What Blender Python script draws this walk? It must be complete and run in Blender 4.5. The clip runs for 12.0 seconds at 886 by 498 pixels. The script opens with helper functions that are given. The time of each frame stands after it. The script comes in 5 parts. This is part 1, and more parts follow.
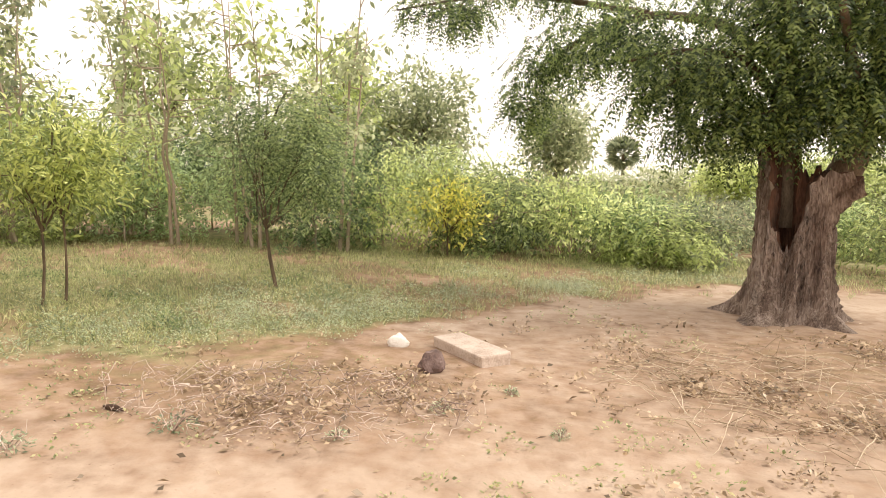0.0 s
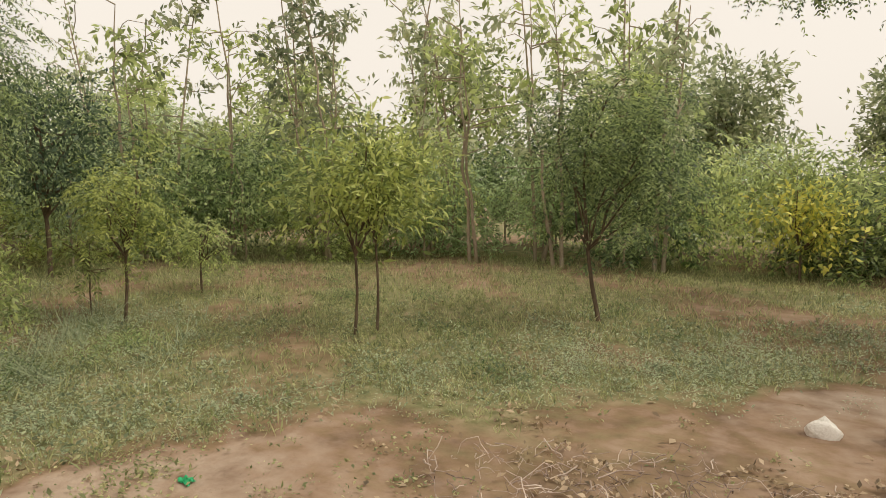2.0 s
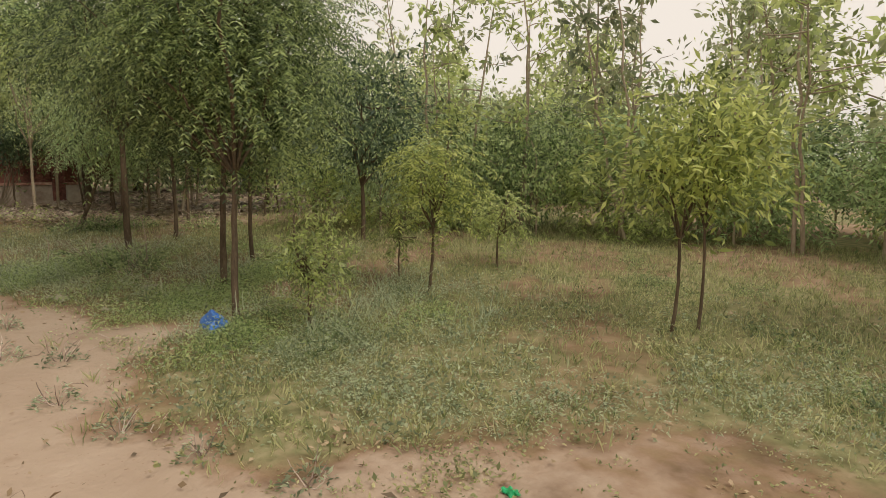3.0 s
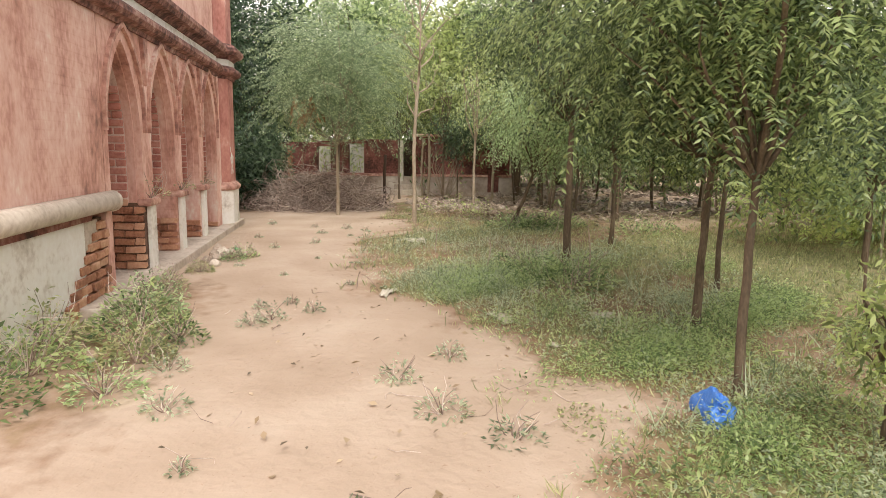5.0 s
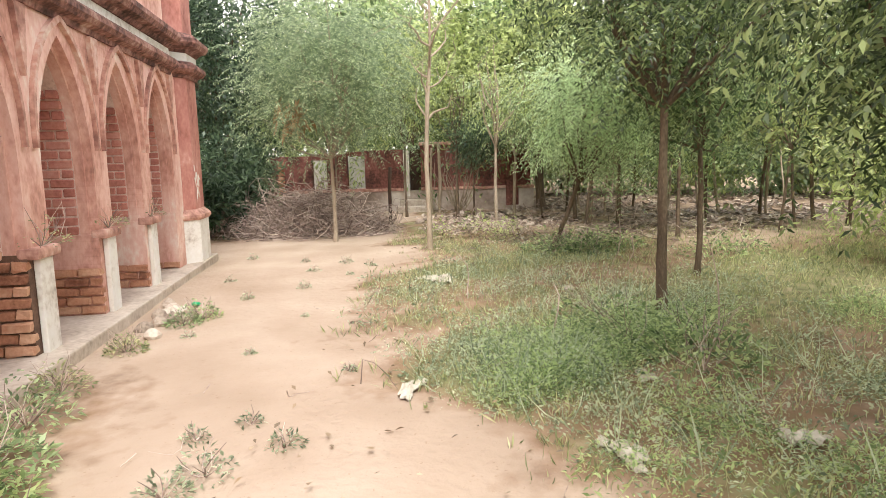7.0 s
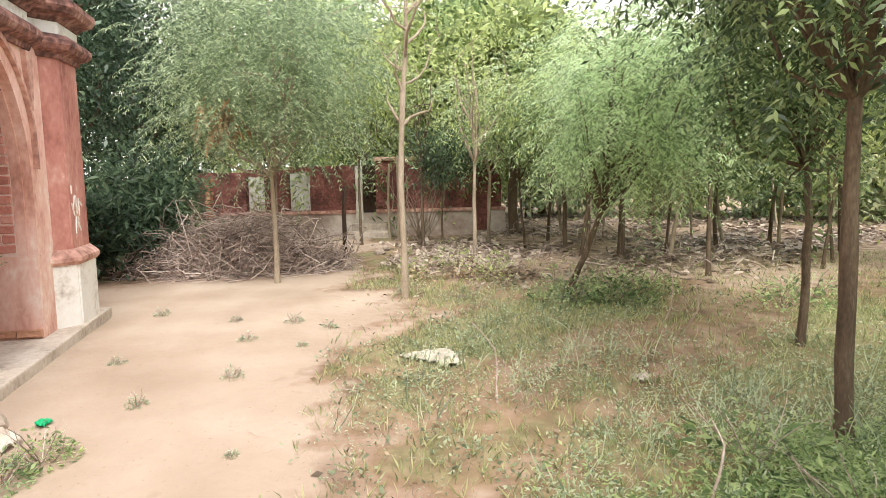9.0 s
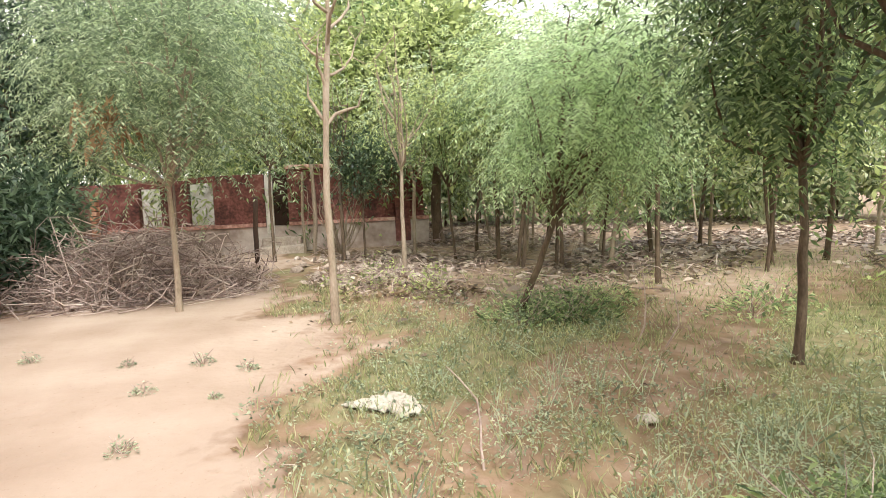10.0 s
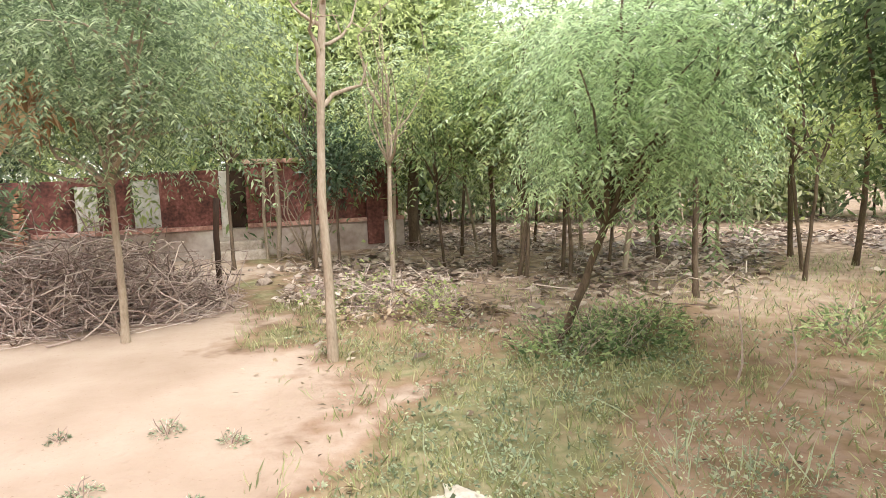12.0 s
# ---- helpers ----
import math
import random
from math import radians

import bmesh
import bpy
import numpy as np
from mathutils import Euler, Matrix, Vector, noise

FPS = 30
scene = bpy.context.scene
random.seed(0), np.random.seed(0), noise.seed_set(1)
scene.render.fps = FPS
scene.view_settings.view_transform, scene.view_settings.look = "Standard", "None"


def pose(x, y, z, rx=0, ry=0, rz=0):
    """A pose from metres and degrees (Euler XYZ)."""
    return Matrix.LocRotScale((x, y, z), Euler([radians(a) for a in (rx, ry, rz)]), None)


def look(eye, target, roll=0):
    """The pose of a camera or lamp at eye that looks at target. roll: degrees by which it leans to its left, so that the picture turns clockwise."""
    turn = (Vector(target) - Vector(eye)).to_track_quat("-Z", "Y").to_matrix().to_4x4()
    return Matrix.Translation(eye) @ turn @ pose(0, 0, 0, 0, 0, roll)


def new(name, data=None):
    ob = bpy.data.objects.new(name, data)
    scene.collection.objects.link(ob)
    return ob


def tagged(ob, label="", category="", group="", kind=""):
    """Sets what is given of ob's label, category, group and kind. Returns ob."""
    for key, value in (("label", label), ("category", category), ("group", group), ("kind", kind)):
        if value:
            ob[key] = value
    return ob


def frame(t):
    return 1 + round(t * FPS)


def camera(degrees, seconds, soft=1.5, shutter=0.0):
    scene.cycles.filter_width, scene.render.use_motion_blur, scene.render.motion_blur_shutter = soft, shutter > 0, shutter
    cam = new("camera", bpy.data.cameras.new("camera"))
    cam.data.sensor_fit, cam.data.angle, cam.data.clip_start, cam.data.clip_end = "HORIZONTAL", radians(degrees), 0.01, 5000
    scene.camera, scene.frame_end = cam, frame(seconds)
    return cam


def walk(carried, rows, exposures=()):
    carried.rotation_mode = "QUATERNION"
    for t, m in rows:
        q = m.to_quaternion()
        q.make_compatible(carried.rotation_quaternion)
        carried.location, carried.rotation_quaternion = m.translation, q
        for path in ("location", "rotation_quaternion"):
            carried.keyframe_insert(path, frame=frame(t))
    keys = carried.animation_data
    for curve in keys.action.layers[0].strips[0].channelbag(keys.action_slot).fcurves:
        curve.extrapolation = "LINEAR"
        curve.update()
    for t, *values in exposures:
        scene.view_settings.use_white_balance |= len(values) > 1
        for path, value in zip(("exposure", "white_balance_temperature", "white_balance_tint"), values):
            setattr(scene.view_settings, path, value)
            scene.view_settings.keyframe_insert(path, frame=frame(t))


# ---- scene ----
cam = camera(67.9, 12.0, soft=0.35)
PATH = [
    (0, (-0.302, 1.095, 1.488), (-0.971, 5.014, 1.041), 1.58),
    (0.5, (-0.548, 1.473, 1.470), (-1.631, 5.306, 1.102), -0.64),
    (1, (-0.819, 1.788, 1.466), (-1.997, 5.595, 1.117), -0.57),
    (1.5, (-1.144, 2.068, 1.487), (-2.710, 5.731, 1.130), -0.85),
    (2, (-1.431, 2.291, 1.481), (-3.600, 5.628, 1.075), -0.57),
    (2.5, (-1.728, 2.448, 1.501), (-4.520, 5.273, 1.035), 0.03),
    (3, (-2.149, 2.483, 1.454), (-5.449, 4.677, 0.907), 0.31),
    (3.5, (-2.614, 2.547, 1.488), (-6.248, 4.113, 0.904), 0.84),
    (3.7, (-2.842, 2.581, 1.455), (-6.588, 3.846, 0.850), 0.96),
    (5.3, (-4.570, 2.354, 1.455), (-8.524, 2.259, 0.856), 0.38),
    (5.5, (-4.815, 2.363, 1.484), (-8.768, 2.256, 0.880), 0.12),
    (6, (-5.486, 2.185, 1.450), (-9.441, 2.118, 0.855), -0.50),
    (6.5, (-6.143, 2.112, 1.410), (-10.105, 2.064, 0.858), -0.85),
    (7, (-6.803, 2.058, 1.418), (-10.767, 2.018, 0.882), -1.56),
    (7.2, (-7.103, 2.019, 1.373), (-11.066, 1.974, 0.827), -1.77),
    (8.8, (-9.130, 1.590, 1.459), (-13.093, 1.882, 1.003), -1.00),
    (9, (-9.355, 1.557, 1.467), (-13.316, 1.890, 1.020), -1.12),
    (9.5, (-9.934, 1.466, 1.437), (-13.875, 2.006, 1.015), -1.72),
    (10, (-10.386, 1.376, 1.435), (-14.266, 2.256, 1.027), -2.13),
    (10.5, (-10.843, 1.329, 1.465), (-14.657, 2.465, 1.068), -2.32),
    (11, (-11.214, 1.320, 1.498), (-14.997, 2.549, 1.071), -2.07),
    (11.5, (-11.543, 1.208, 1.473), (-15.330, 2.418, 1.032), -2.16),
    (12, (-11.896, 1.060, 1.493), (-15.688, 2.252, 1.044), -2.06),
]
walk(cam, [(t, look(e, a, r)) for t, e, a, r in PATH],
     exposures=[(0, 0.38, 6900, 11), (0.5, 0.2, 7000, 11), (1, -0.12, 7050, 10), (1.5, -0.35, 7050, 8), (2, -0.5, 7000, 6), (2.5, -0.6, 6900, 6), (3, -0.58, 7000, 8), (3.7, -0.1, 6800, 9), (5.3, 0.38, 6400, 11), (6, 0.6, 6300, 10), (7, 0.78, 6200, 10), (9, 0.85, 6100, 9), (10, 0.87, 6100, 10), (12, 0.93, 6050, 11)])

# ---- world and light ----
world = bpy.data.worlds.new("overcast_sky")
scene.world = world
world.use_nodes = True
wt = world.node_tree
wt.nodes.clear()
w_out = wt.nodes.new("ShaderNodeOutputWorld")
w_bg = wt.nodes.new("ShaderNodeBackground")
w_sky = wt.nodes.new("ShaderNodeTexSky")
w_sky.sky_type = "NISHITA"
w_sky.sun_disc = False
w_sky.sun_elevation = radians(50)
w_sky.sun_rotation = radians(82)
w_sky.dust_density = 4.0
w_hsv = wt.nodes.new("ShaderNodeHueSaturation")
w_hsv.inputs["Saturation"].default_value = 0.12
w_mix = wt.nodes.new("ShaderNodeMixRGB")
w_mix.inputs[0].default_value = 0.72
w_mix.inputs[2].default_value = (13.2, 12.2, 11.7, 1)
wt.links.new(w_sky.outputs[0], w_hsv.inputs["Color"])
wt.links.new(w_hsv.outputs[0], w_mix.inputs[1])
wt.links.new(w_mix.outputs[0], w_bg.inputs["Color"])
w_bg.inputs["Strength"].default_value = 0.125
wt.links.new(w_bg.outputs[0], w_out.inputs["Surface"])

sun = new("sun", bpy.data.lights.new("sun", "SUN"))
sun.data.energy = 1.9
sun.data.angle = radians(14)
sun.data.color = (1.0, 0.95, 0.87)
sun.matrix_world = look((6, 5, 17), (-8, 3, 0))


# ---- materials ----
def mat(name, stops, scale=3.0, detail=6.0, rough=0.85, bump=0.3, bump_scale=None, fine=None, spec=0.3, island=0.0, objvar=0.0, stretch=(1, 1, 1), ghost=0.0, grain=0.38):
    """A rough surface whose colour runs over the stops with two sizes of noise, and a bump of the finer one."""
    m = bpy.data.materials.new(name)
    m.use_nodes = True
    nt = m.node_tree
    b = nt.nodes["Principled BSDF"]
    b.inputs["Roughness"].default_value = rough
    b.inputs["Specular IOR Level"].default_value = spec
    geo = nt.nodes.new("ShaderNodeNewGeometry")
    mp = nt.nodes.new("ShaderNodeMapping")
    mp.inputs["Scale"].default_value = stretch
    nt.links.new(geo.outputs["Position"], mp.inputs["Vector"])
    n1 = nt.nodes.new("ShaderNodeTexNoise")
    n1.inputs["Scale"].default_value = scale
    n1.inputs["Detail"].default_value = detail
    n1.inputs["Roughness"].default_value = 0.62
    nt.links.new(mp.outputs[0], n1.inputs["Vector"])
    n2 = nt.nodes.new("ShaderNodeTexNoise")
    n2.inputs["Scale"].default_value = fine or scale * 9
    n2.inputs["Detail"].default_value = 5
    nt.links.new(mp.outputs[0], n2.inputs["Vector"])
    mixf = nt.nodes.new("ShaderNodeMath")
    mixf.operation = "MULTIPLY_ADD"
    mixf.inputs[1].default_value = grain
    nt.links.new(n2.outputs["Fac"], mixf.inputs[0])
    sc = nt.nodes.new("ShaderNodeMath")
    sc.operation = "MULTIPLY"
    sc.inputs[1].default_value = 1 - grain
    nt.links.new(n1.outputs["Fac"], sc.inputs[0])
    nt.links.new(sc.outputs[0], mixf.inputs[2])
    last = mixf.outputs[0]
    if island or objvar:
        if island:
            src = geo.outputs["Random Per Island"]
        else:
            src = nt.nodes.new("ShaderNodeObjectInfo").outputs["Random"]
        ad = nt.nodes.new("ShaderNodeMath")
        ad.operation = "MULTIPLY_ADD"
        ad.inputs[1].default_value = island or objvar
        nt.links.new(src, ad.inputs[0])
        nt.links.new(last, ad.inputs[2])
        off = nt.nodes.new("ShaderNodeMath")
        off.operation = "SUBTRACT"
        off.inputs[1].default_value = (island or objvar) / 2
        nt.links.new(ad.outputs[0], off.inputs[0])
        last = off.outputs[0]
    if ghost:
        # brick courses that show faintly through worn plaster
        co = nt.nodes.new("ShaderNodeTexCoord")
        rot = nt.nodes.new("ShaderNodeMapping")
        rot.inputs["Rotation"].default_value = (radians(90), 0, 0)
        nt.links.new(co.outputs["Object"], rot.inputs["Vector"])
        br = nt.nodes.new("ShaderNodeTexBrick")
        br.inputs["Scale"].default_value = 1.0
        br.inputs["Brick Width"].default_value = 0.23
        br.inputs["Row Height"].default_value = 0.082
        br.inputs["Mortar Size"].default_value = 0.009
        br.inputs["Mortar Smooth"].default_value = 0.6
        br.inputs["Color1"].default_value = br.inputs["Color2"].default_value = (0, 0, 0, 1)
        br.inputs["Mortar"].default_value = (1, 1, 1, 1)
        nt.links.new(rot.outputs[0], br.inputs["Vector"])
        worn = nt.nodes.new("ShaderNodeTexNoise")
        worn.inputs["Scale"].default_value = 1.1
        worn.inputs["Detail"].default_value = 4
        nt.links.new(geo.outputs["Position"], worn.inputs["Vector"])
        rg = nt.nodes.new("ShaderNodeMapRange")
        rg.inputs["From Min"].default_value = 0.46
        rg.inputs["From Max"].default_value = 0.62
        rg.inputs["To Max"].default_value = ghost
        nt.links.new(worn.outputs["Fac"], rg.inputs["Value"])
        gm = nt.nodes.new("ShaderNodeMath")
        gm.operation = "MULTIPLY_ADD"
        nt.links.new(br.outputs["Color"], gm.inputs[0])
        nt.links.new(rg.outputs[0], gm.inputs[1])
        nt.links.new(last, gm.inputs[2])
        last = gm.outputs[0]
    ramp = nt.nodes.new("ShaderNodeValToRGB")
    el = ramp.color_ramp.elements
    while len(el) < len(stops):
        el.new(0.5)
    for e, (p, c) in zip(el, stops):
        e.position = p
        e.color = (*c, 1)
    nt.links.new(last, ramp.inputs[0])
    nt.links.new(ramp.outputs[0], b.inputs["Base Color"])
    if bump:
        bp = nt.nodes.new("ShaderNodeBump")
        bp.inputs["Strength"].default_value = bump
        bp.inputs["Distance"].default_value = bump_scale or 0.02
        nt.links.new(last, bp.inputs["Height"])
        nt.links.new(bp.outputs[0], b.inputs["Normal"])
    return m


def leaf_mat(name, dark, mid, light, glow=0.5, objvar=0.4):
    """Leaves: each leaf has its own green, and lets light through."""
    m = bpy.data.materials.new(name)
    m.use_nodes = True
    nt = m.node_tree
    nt.nodes.clear()
    out = nt.nodes.new("ShaderNodeOutputMaterial")
    geo = nt.nodes.new("ShaderNodeNewGeometry")
    info = nt.nodes.new("ShaderNodeObjectInfo")
    ns = nt.nodes.new("ShaderNodeTexNoise")
    ns.inputs["Scale"].default_value = 1.6
    ns.inputs["Detail"].default_value = 3
    nt.links.new(geo.outputs["Position"], ns.inputs["Vector"])
    a = nt.nodes.new("ShaderNodeMath")
    a.operation = "MULTIPLY_ADD"
    a.inputs[1].default_value = 0.8
    nt.links.new(geo.outputs["Random Per Island"], a.inputs[0])
    s = nt.nodes.new("ShaderNodeMath")
    s.operation = "MULTIPLY_ADD"
    s.inputs[1].default_value = objvar
    s.inputs[2].default_value = -objvar / 2 - 0.15
    nt.links.new(info.outputs["Random"], s.inputs[0])
    h = nt.nodes.new("ShaderNodeMath")
    h.operation = "MULTIPLY_ADD"
    h.inputs[1].default_value = 0.5
    nt.links.new(ns.outputs["Fac"], h.inputs[0])
    nt.links.new(s.outputs[0], h.inputs[2])
    nt.links.new(h.outputs[0], a.inputs[2])
    ramp = nt.nodes.new("ShaderNodeValToRGB")
    el = ramp.color_ramp.elements
    el.new(0.5)
    for e, (p, c) in zip(el, ((0.15, dark), (0.5, mid), (0.85, light))):
        e.position = p
        e.color = (*c, 1)
    nt.links.new(a.outputs[0], ramp.inputs[0])
    pb = nt.nodes.new("ShaderNodeBsdfPrincipled")
    pb.inputs["Roughness"].default_value = 0.42
    pb.inputs["Specular IOR Level"].default_value = 0.5
    nt.links.new(ramp.outputs[0], pb.inputs["Base Color"])
    tr = nt.nodes.new("ShaderNodeBsdfTranslucent")
    hs = nt.nodes.new("ShaderNodeHueSaturation")
    hs.inputs["Saturation"].default_value = 0.84
    hs.inputs["Value"].default_value = 2.3
    nt.links.new(ramp.outputs[0], hs.inputs["Color"])
    nt.links.new(hs.outputs[0], tr.inputs["Color"])
    mx = nt.nodes.new("ShaderNodeMixShader")
    mx.inputs[0].default_value = glow
    nt.links.new(pb.outputs[0], mx.inputs[1])
    nt.links.new(tr.outputs[0], mx.inputs[2])
    nt.links.new(mx.outputs[0], out.inputs["Surface"])
    return m


L_NEEM = leaf_mat("leaf_neem", (0.05, 0.085, 0.028), (0.165, 0.235, 0.085), (0.4, 0.47, 0.215))
L_YELLOW = leaf_mat("leaf_yellow_green", (0.12, 0.155, 0.04), (0.31, 0.35, 0.09), (0.54, 0.56, 0.2))
L_DARK = leaf_mat("leaf_dark", (0.02, 0.042, 0.02), (0.06, 0.1, 0.05), (0.15, 0.21, 0.11), glow=0.3)
L_OLIVE = leaf_mat("leaf_olive", (0.11, 0.14, 0.045), (0.25, 0.3, 0.1), (0.43, 0.48, 0.18))
L_GREY = leaf_mat("leaf_grey", (0.084, 0.105, 0.056), (0.168, 0.196, 0.105), (0.280, 0.294, 0.154))
L_FLOWER = leaf_mat("leaf_flower", (0.17, 0.21, 0.05), (0.34, 0.37, 0.085), (0.62, 0.56, 0.12))
L_WEED = leaf_mat("leaf_weed", (0.1, 0.13, 0.075), (0.25, 0.3, 0.19), (0.46, 0.5, 0.355))
L_BRIGHT = leaf_mat("leaf_bright", (0.1, 0.15, 0.065), (0.25, 0.335, 0.155), (0.46, 0.56, 0.31))
# darker copy of the neem leaf, with crown shade put into its colour
L_SHADE = leaf_mat("leaf_neem_shaded", (0.026, 0.048, 0.016), (0.095, 0.14, 0.048), (0.3, 0.37, 0.14), glow=0.33)
L_PALE = leaf_mat("leaf_neem_pale", (0.1, 0.14, 0.07), (0.27, 0.34, 0.18), (0.5, 0.57, 0.36))
L_GRASS = leaf_mat("leaf_grass", (0.12, 0.145, 0.06), (0.27, 0.295, 0.125), (0.46, 0.44, 0.24), glow=0.35)
L_THICK = leaf_mat("leaf_thicket", (0.17, 0.21, 0.07), (0.37, 0.43, 0.15), (0.6, 0.63, 0.28))
# leaf colour lightened and greyed to paint haze on distant foliage
L_HAZE = leaf_mat("leaf_hazed", (0.15, 0.18, 0.09), (0.28, 0.31, 0.17), (0.44, 0.45, 0.28))
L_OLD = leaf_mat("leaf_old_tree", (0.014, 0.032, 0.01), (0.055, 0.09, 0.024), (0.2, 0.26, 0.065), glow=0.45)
L_LITTER = leaf_mat("leaf_litter", (0.13, 0.09, 0.065), (0.33, 0.255, 0.195), (0.6, 0.5, 0.41), glow=0.1)
L_DRY = leaf_mat("leaf_dry", (0.1, 0.07, 0.04), (0.26, 0.18, 0.1), (0.5, 0.38, 0.25), glow=0.1)
L_NEST = leaf_mat("leaf_withered", (0.3, 0.16, 0.07), (0.45, 0.27, 0.13), (0.6, 0.42, 0.25), glow=0.2)

BARK = mat("bark_grey_brown", [(0.3, (0.05, 0.035, 0.022)), (0.5, (0.12, 0.085, 0.055)), (0.72, (0.24, 0.18, 0.12))], scale=9, bump=0.8, stretch=(1, 1, 0.3))
BARK_PALE = mat("bark_pale", [(0.3, (0.2, 0.155, 0.105)), (0.5, (0.36, 0.29, 0.21)), (0.72, (0.5, 0.42, 0.33))], scale=8, bump=0.5, stretch=(1, 1, 0.35))
BARK_OLD = mat("bark_old_weathered", [(0.34, (0.04, 0.026, 0.02)), (0.46, (0.15, 0.105, 0.08)), (0.56, (0.3, 0.235, 0.19)), (0.68, (0.48, 0.4, 0.34))], scale=4.5, bump=1.0, bump_scale=0.08, stretch=(1.6, 1.6, 0.2))
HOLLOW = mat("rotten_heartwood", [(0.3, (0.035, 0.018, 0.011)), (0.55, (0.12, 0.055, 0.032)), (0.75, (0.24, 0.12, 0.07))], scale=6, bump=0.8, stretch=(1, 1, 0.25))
STRAW = mat("pale_straw", [(0.3, (0.26, 0.19, 0.12)), (0.5, (0.45, 0.36, 0.25)), (0.72, (0.62, 0.52, 0.4))], scale=5, bump=0.2, island=0.4)
CHALK = mat("white_stone", [(0.3, (0.55, 0.5, 0.43)), (0.5, (0.76, 0.73, 0.67)), (0.75, (0.84, 0.82, 0.78))], scale=9, bump=0.3)
TWIG = mat("dry_twig", [(0.3, (0.22, 0.16, 0.13)), (0.5, (0.46, 0.355, 0.3)), (0.72, (0.68, 0.57, 0.49))], scale=5, bump=0.3, island=0.5)
PLASTER = mat("red_limewash_plaster", [(0.33, (0.26, 0.135, 0.105)), (0.42, (0.53, 0.275, 0.215)), (0.5, (0.68, 0.41, 0.335)), (0.57, (0.74, 0.5, 0.42)), (0.66, (0.82, 0.72, 0.64))], scale=1.6, fine=22, bump=0.5, stretch=(1.1, 1.1, 0.6), ghost=-0.018, grain=0.24)
PLASTER_TURRET = mat("peeling_red_limewash", [(0.33, (0.22, 0.085, 0.068)), (0.43, (0.42, 0.175, 0.14)), (0.53, (0.52, 0.245, 0.2)), (0.6, (0.6, 0.34, 0.28)), (0.66, (0.8, 0.7, 0.63))], scale=1.9, fine=20, bump=0.5, stretch=(1.1, 1.1, 0.65), grain=0.28)
# dark red paint, darkened further to hold shade under foliage and in niches
PLASTER_DEEP = mat("shaded_dark_red_limewash", [(0.34, (0.045, 0.026, 0.022)), (0.45, (0.14, 0.056, 0.046)), (0.55, (0.25, 0.1, 0.08)), (0.68, (0.42, 0.27, 0.22))], scale=2.2, fine=18, bump=0.35)
WHITEWASH = mat("stained_whitewash", [(0.26, (0.26, 0.22, 0.18)), (0.4, (0.6, 0.54, 0.47)), (0.5, (0.77, 0.73, 0.67)), (0.7, (0.84, 0.82, 0.78))], scale=2.2, fine=20, bump=0.35)
STONE = mat("pale_plinth_stone", [(0.3, (0.3, 0.24, 0.19)), (0.5, (0.53, 0.45, 0.37)), (0.72, (0.7, 0.63, 0.55))], scale=2.5, fine=22, bump=0.4)
PLINTH = mat("grimy_plinth_plaster", [(0.3, (0.2, 0.15, 0.12)), (0.44, (0.38, 0.3, 0.25)), (0.56, (0.54, 0.46, 0.4)), (0.68, (0.7, 0.64, 0.57))], scale=1.2, fine=9, bump=0.3, grain=0.2)
MOULD = mat("weathered_moulding", [(0.3, (0.14, 0.075, 0.06)), (0.43, (0.36, 0.185, 0.145)), (0.53, (0.58, 0.34, 0.27)), (0.66, (0.74, 0.6, 0.52))], scale=1.7, fine=14, bump=0.5)
CORNICE = mat("blackened_moulding", [(0.34, (0.035, 0.022, 0.02)), (0.45, (0.13, 0.065, 0.055)), (0.55, (0.32, 0.16, 0.13)), (0.68, (0.54, 0.38, 0.32))], scale=3.2, fine=18, bump=0.6)
BRICK_RED = mat("painted_red_brick", [(0.25, (0.3, 0.11, 0.085)), (0.5, (0.52, 0.225, 0.175)), (0.75, (0.64, 0.37, 0.3))], scale=4, fine=30, bump=0.4, objvar=0.2)
BRICK_RAW = mat("bare_worn_brick", [(0.25, (0.2, 0.085, 0.05)), (0.5, (0.46, 0.225, 0.135)), (0.75, (0.62, 0.39, 0.26))], scale=5, fine=34, bump=0.7, objvar=0.35)
MORTAR = mat("lime_mortar", [(0.3, (0.46, 0.3, 0.25)), (0.5, (0.7, 0.53, 0.46)), (0.75, (0.8, 0.66, 0.59))], scale=5, fine=40, bump=0.5)
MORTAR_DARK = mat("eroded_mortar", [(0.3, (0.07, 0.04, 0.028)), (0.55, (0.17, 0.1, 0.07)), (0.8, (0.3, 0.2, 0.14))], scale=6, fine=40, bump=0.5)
DARK_WOOD = mat("dark_wood", [(0.3, (0.03, 0.02, 0.014)), (0.55, (0.075, 0.045, 0.03)), (0.8, (0.14, 0.09, 0.06))], scale=6, bump=0.4, stretch=(1, 1, 0.2))
CONCRETE = mat("concrete_slab", [(0.3, (0.3, 0.225, 0.18)), (0.5, (0.5, 0.405, 0.335)), (0.75, (0.66, 0.57, 0.49))], scale=7, fine=60, bump=0.35)
ROCK = mat("dark_stone", [(0.3, (0.1, 0.07, 0.06)), (0.5, (0.2, 0.14, 0.125)), (0.75, (0.34, 0.26, 0.23))], scale=9, fine=50, bump=0.7)
RUBBLE = mat("pale_rubble", [(0.3, (0.22, 0.17, 0.13)), (0.5, (0.42, 0.34, 0.27)), (0.75, (0.62, 0.54, 0.45))], scale=6, fine=40, bump=0.5, objvar=0.3)
PAPER = mat("torn_white_paper", [(0.3, (0.34, 0.29, 0.22)), (0.48, (0.55, 0.49, 0.4)), (0.75, (0.72, 0.67, 0.58))], scale=8, bump=0.3, rough=0.7)
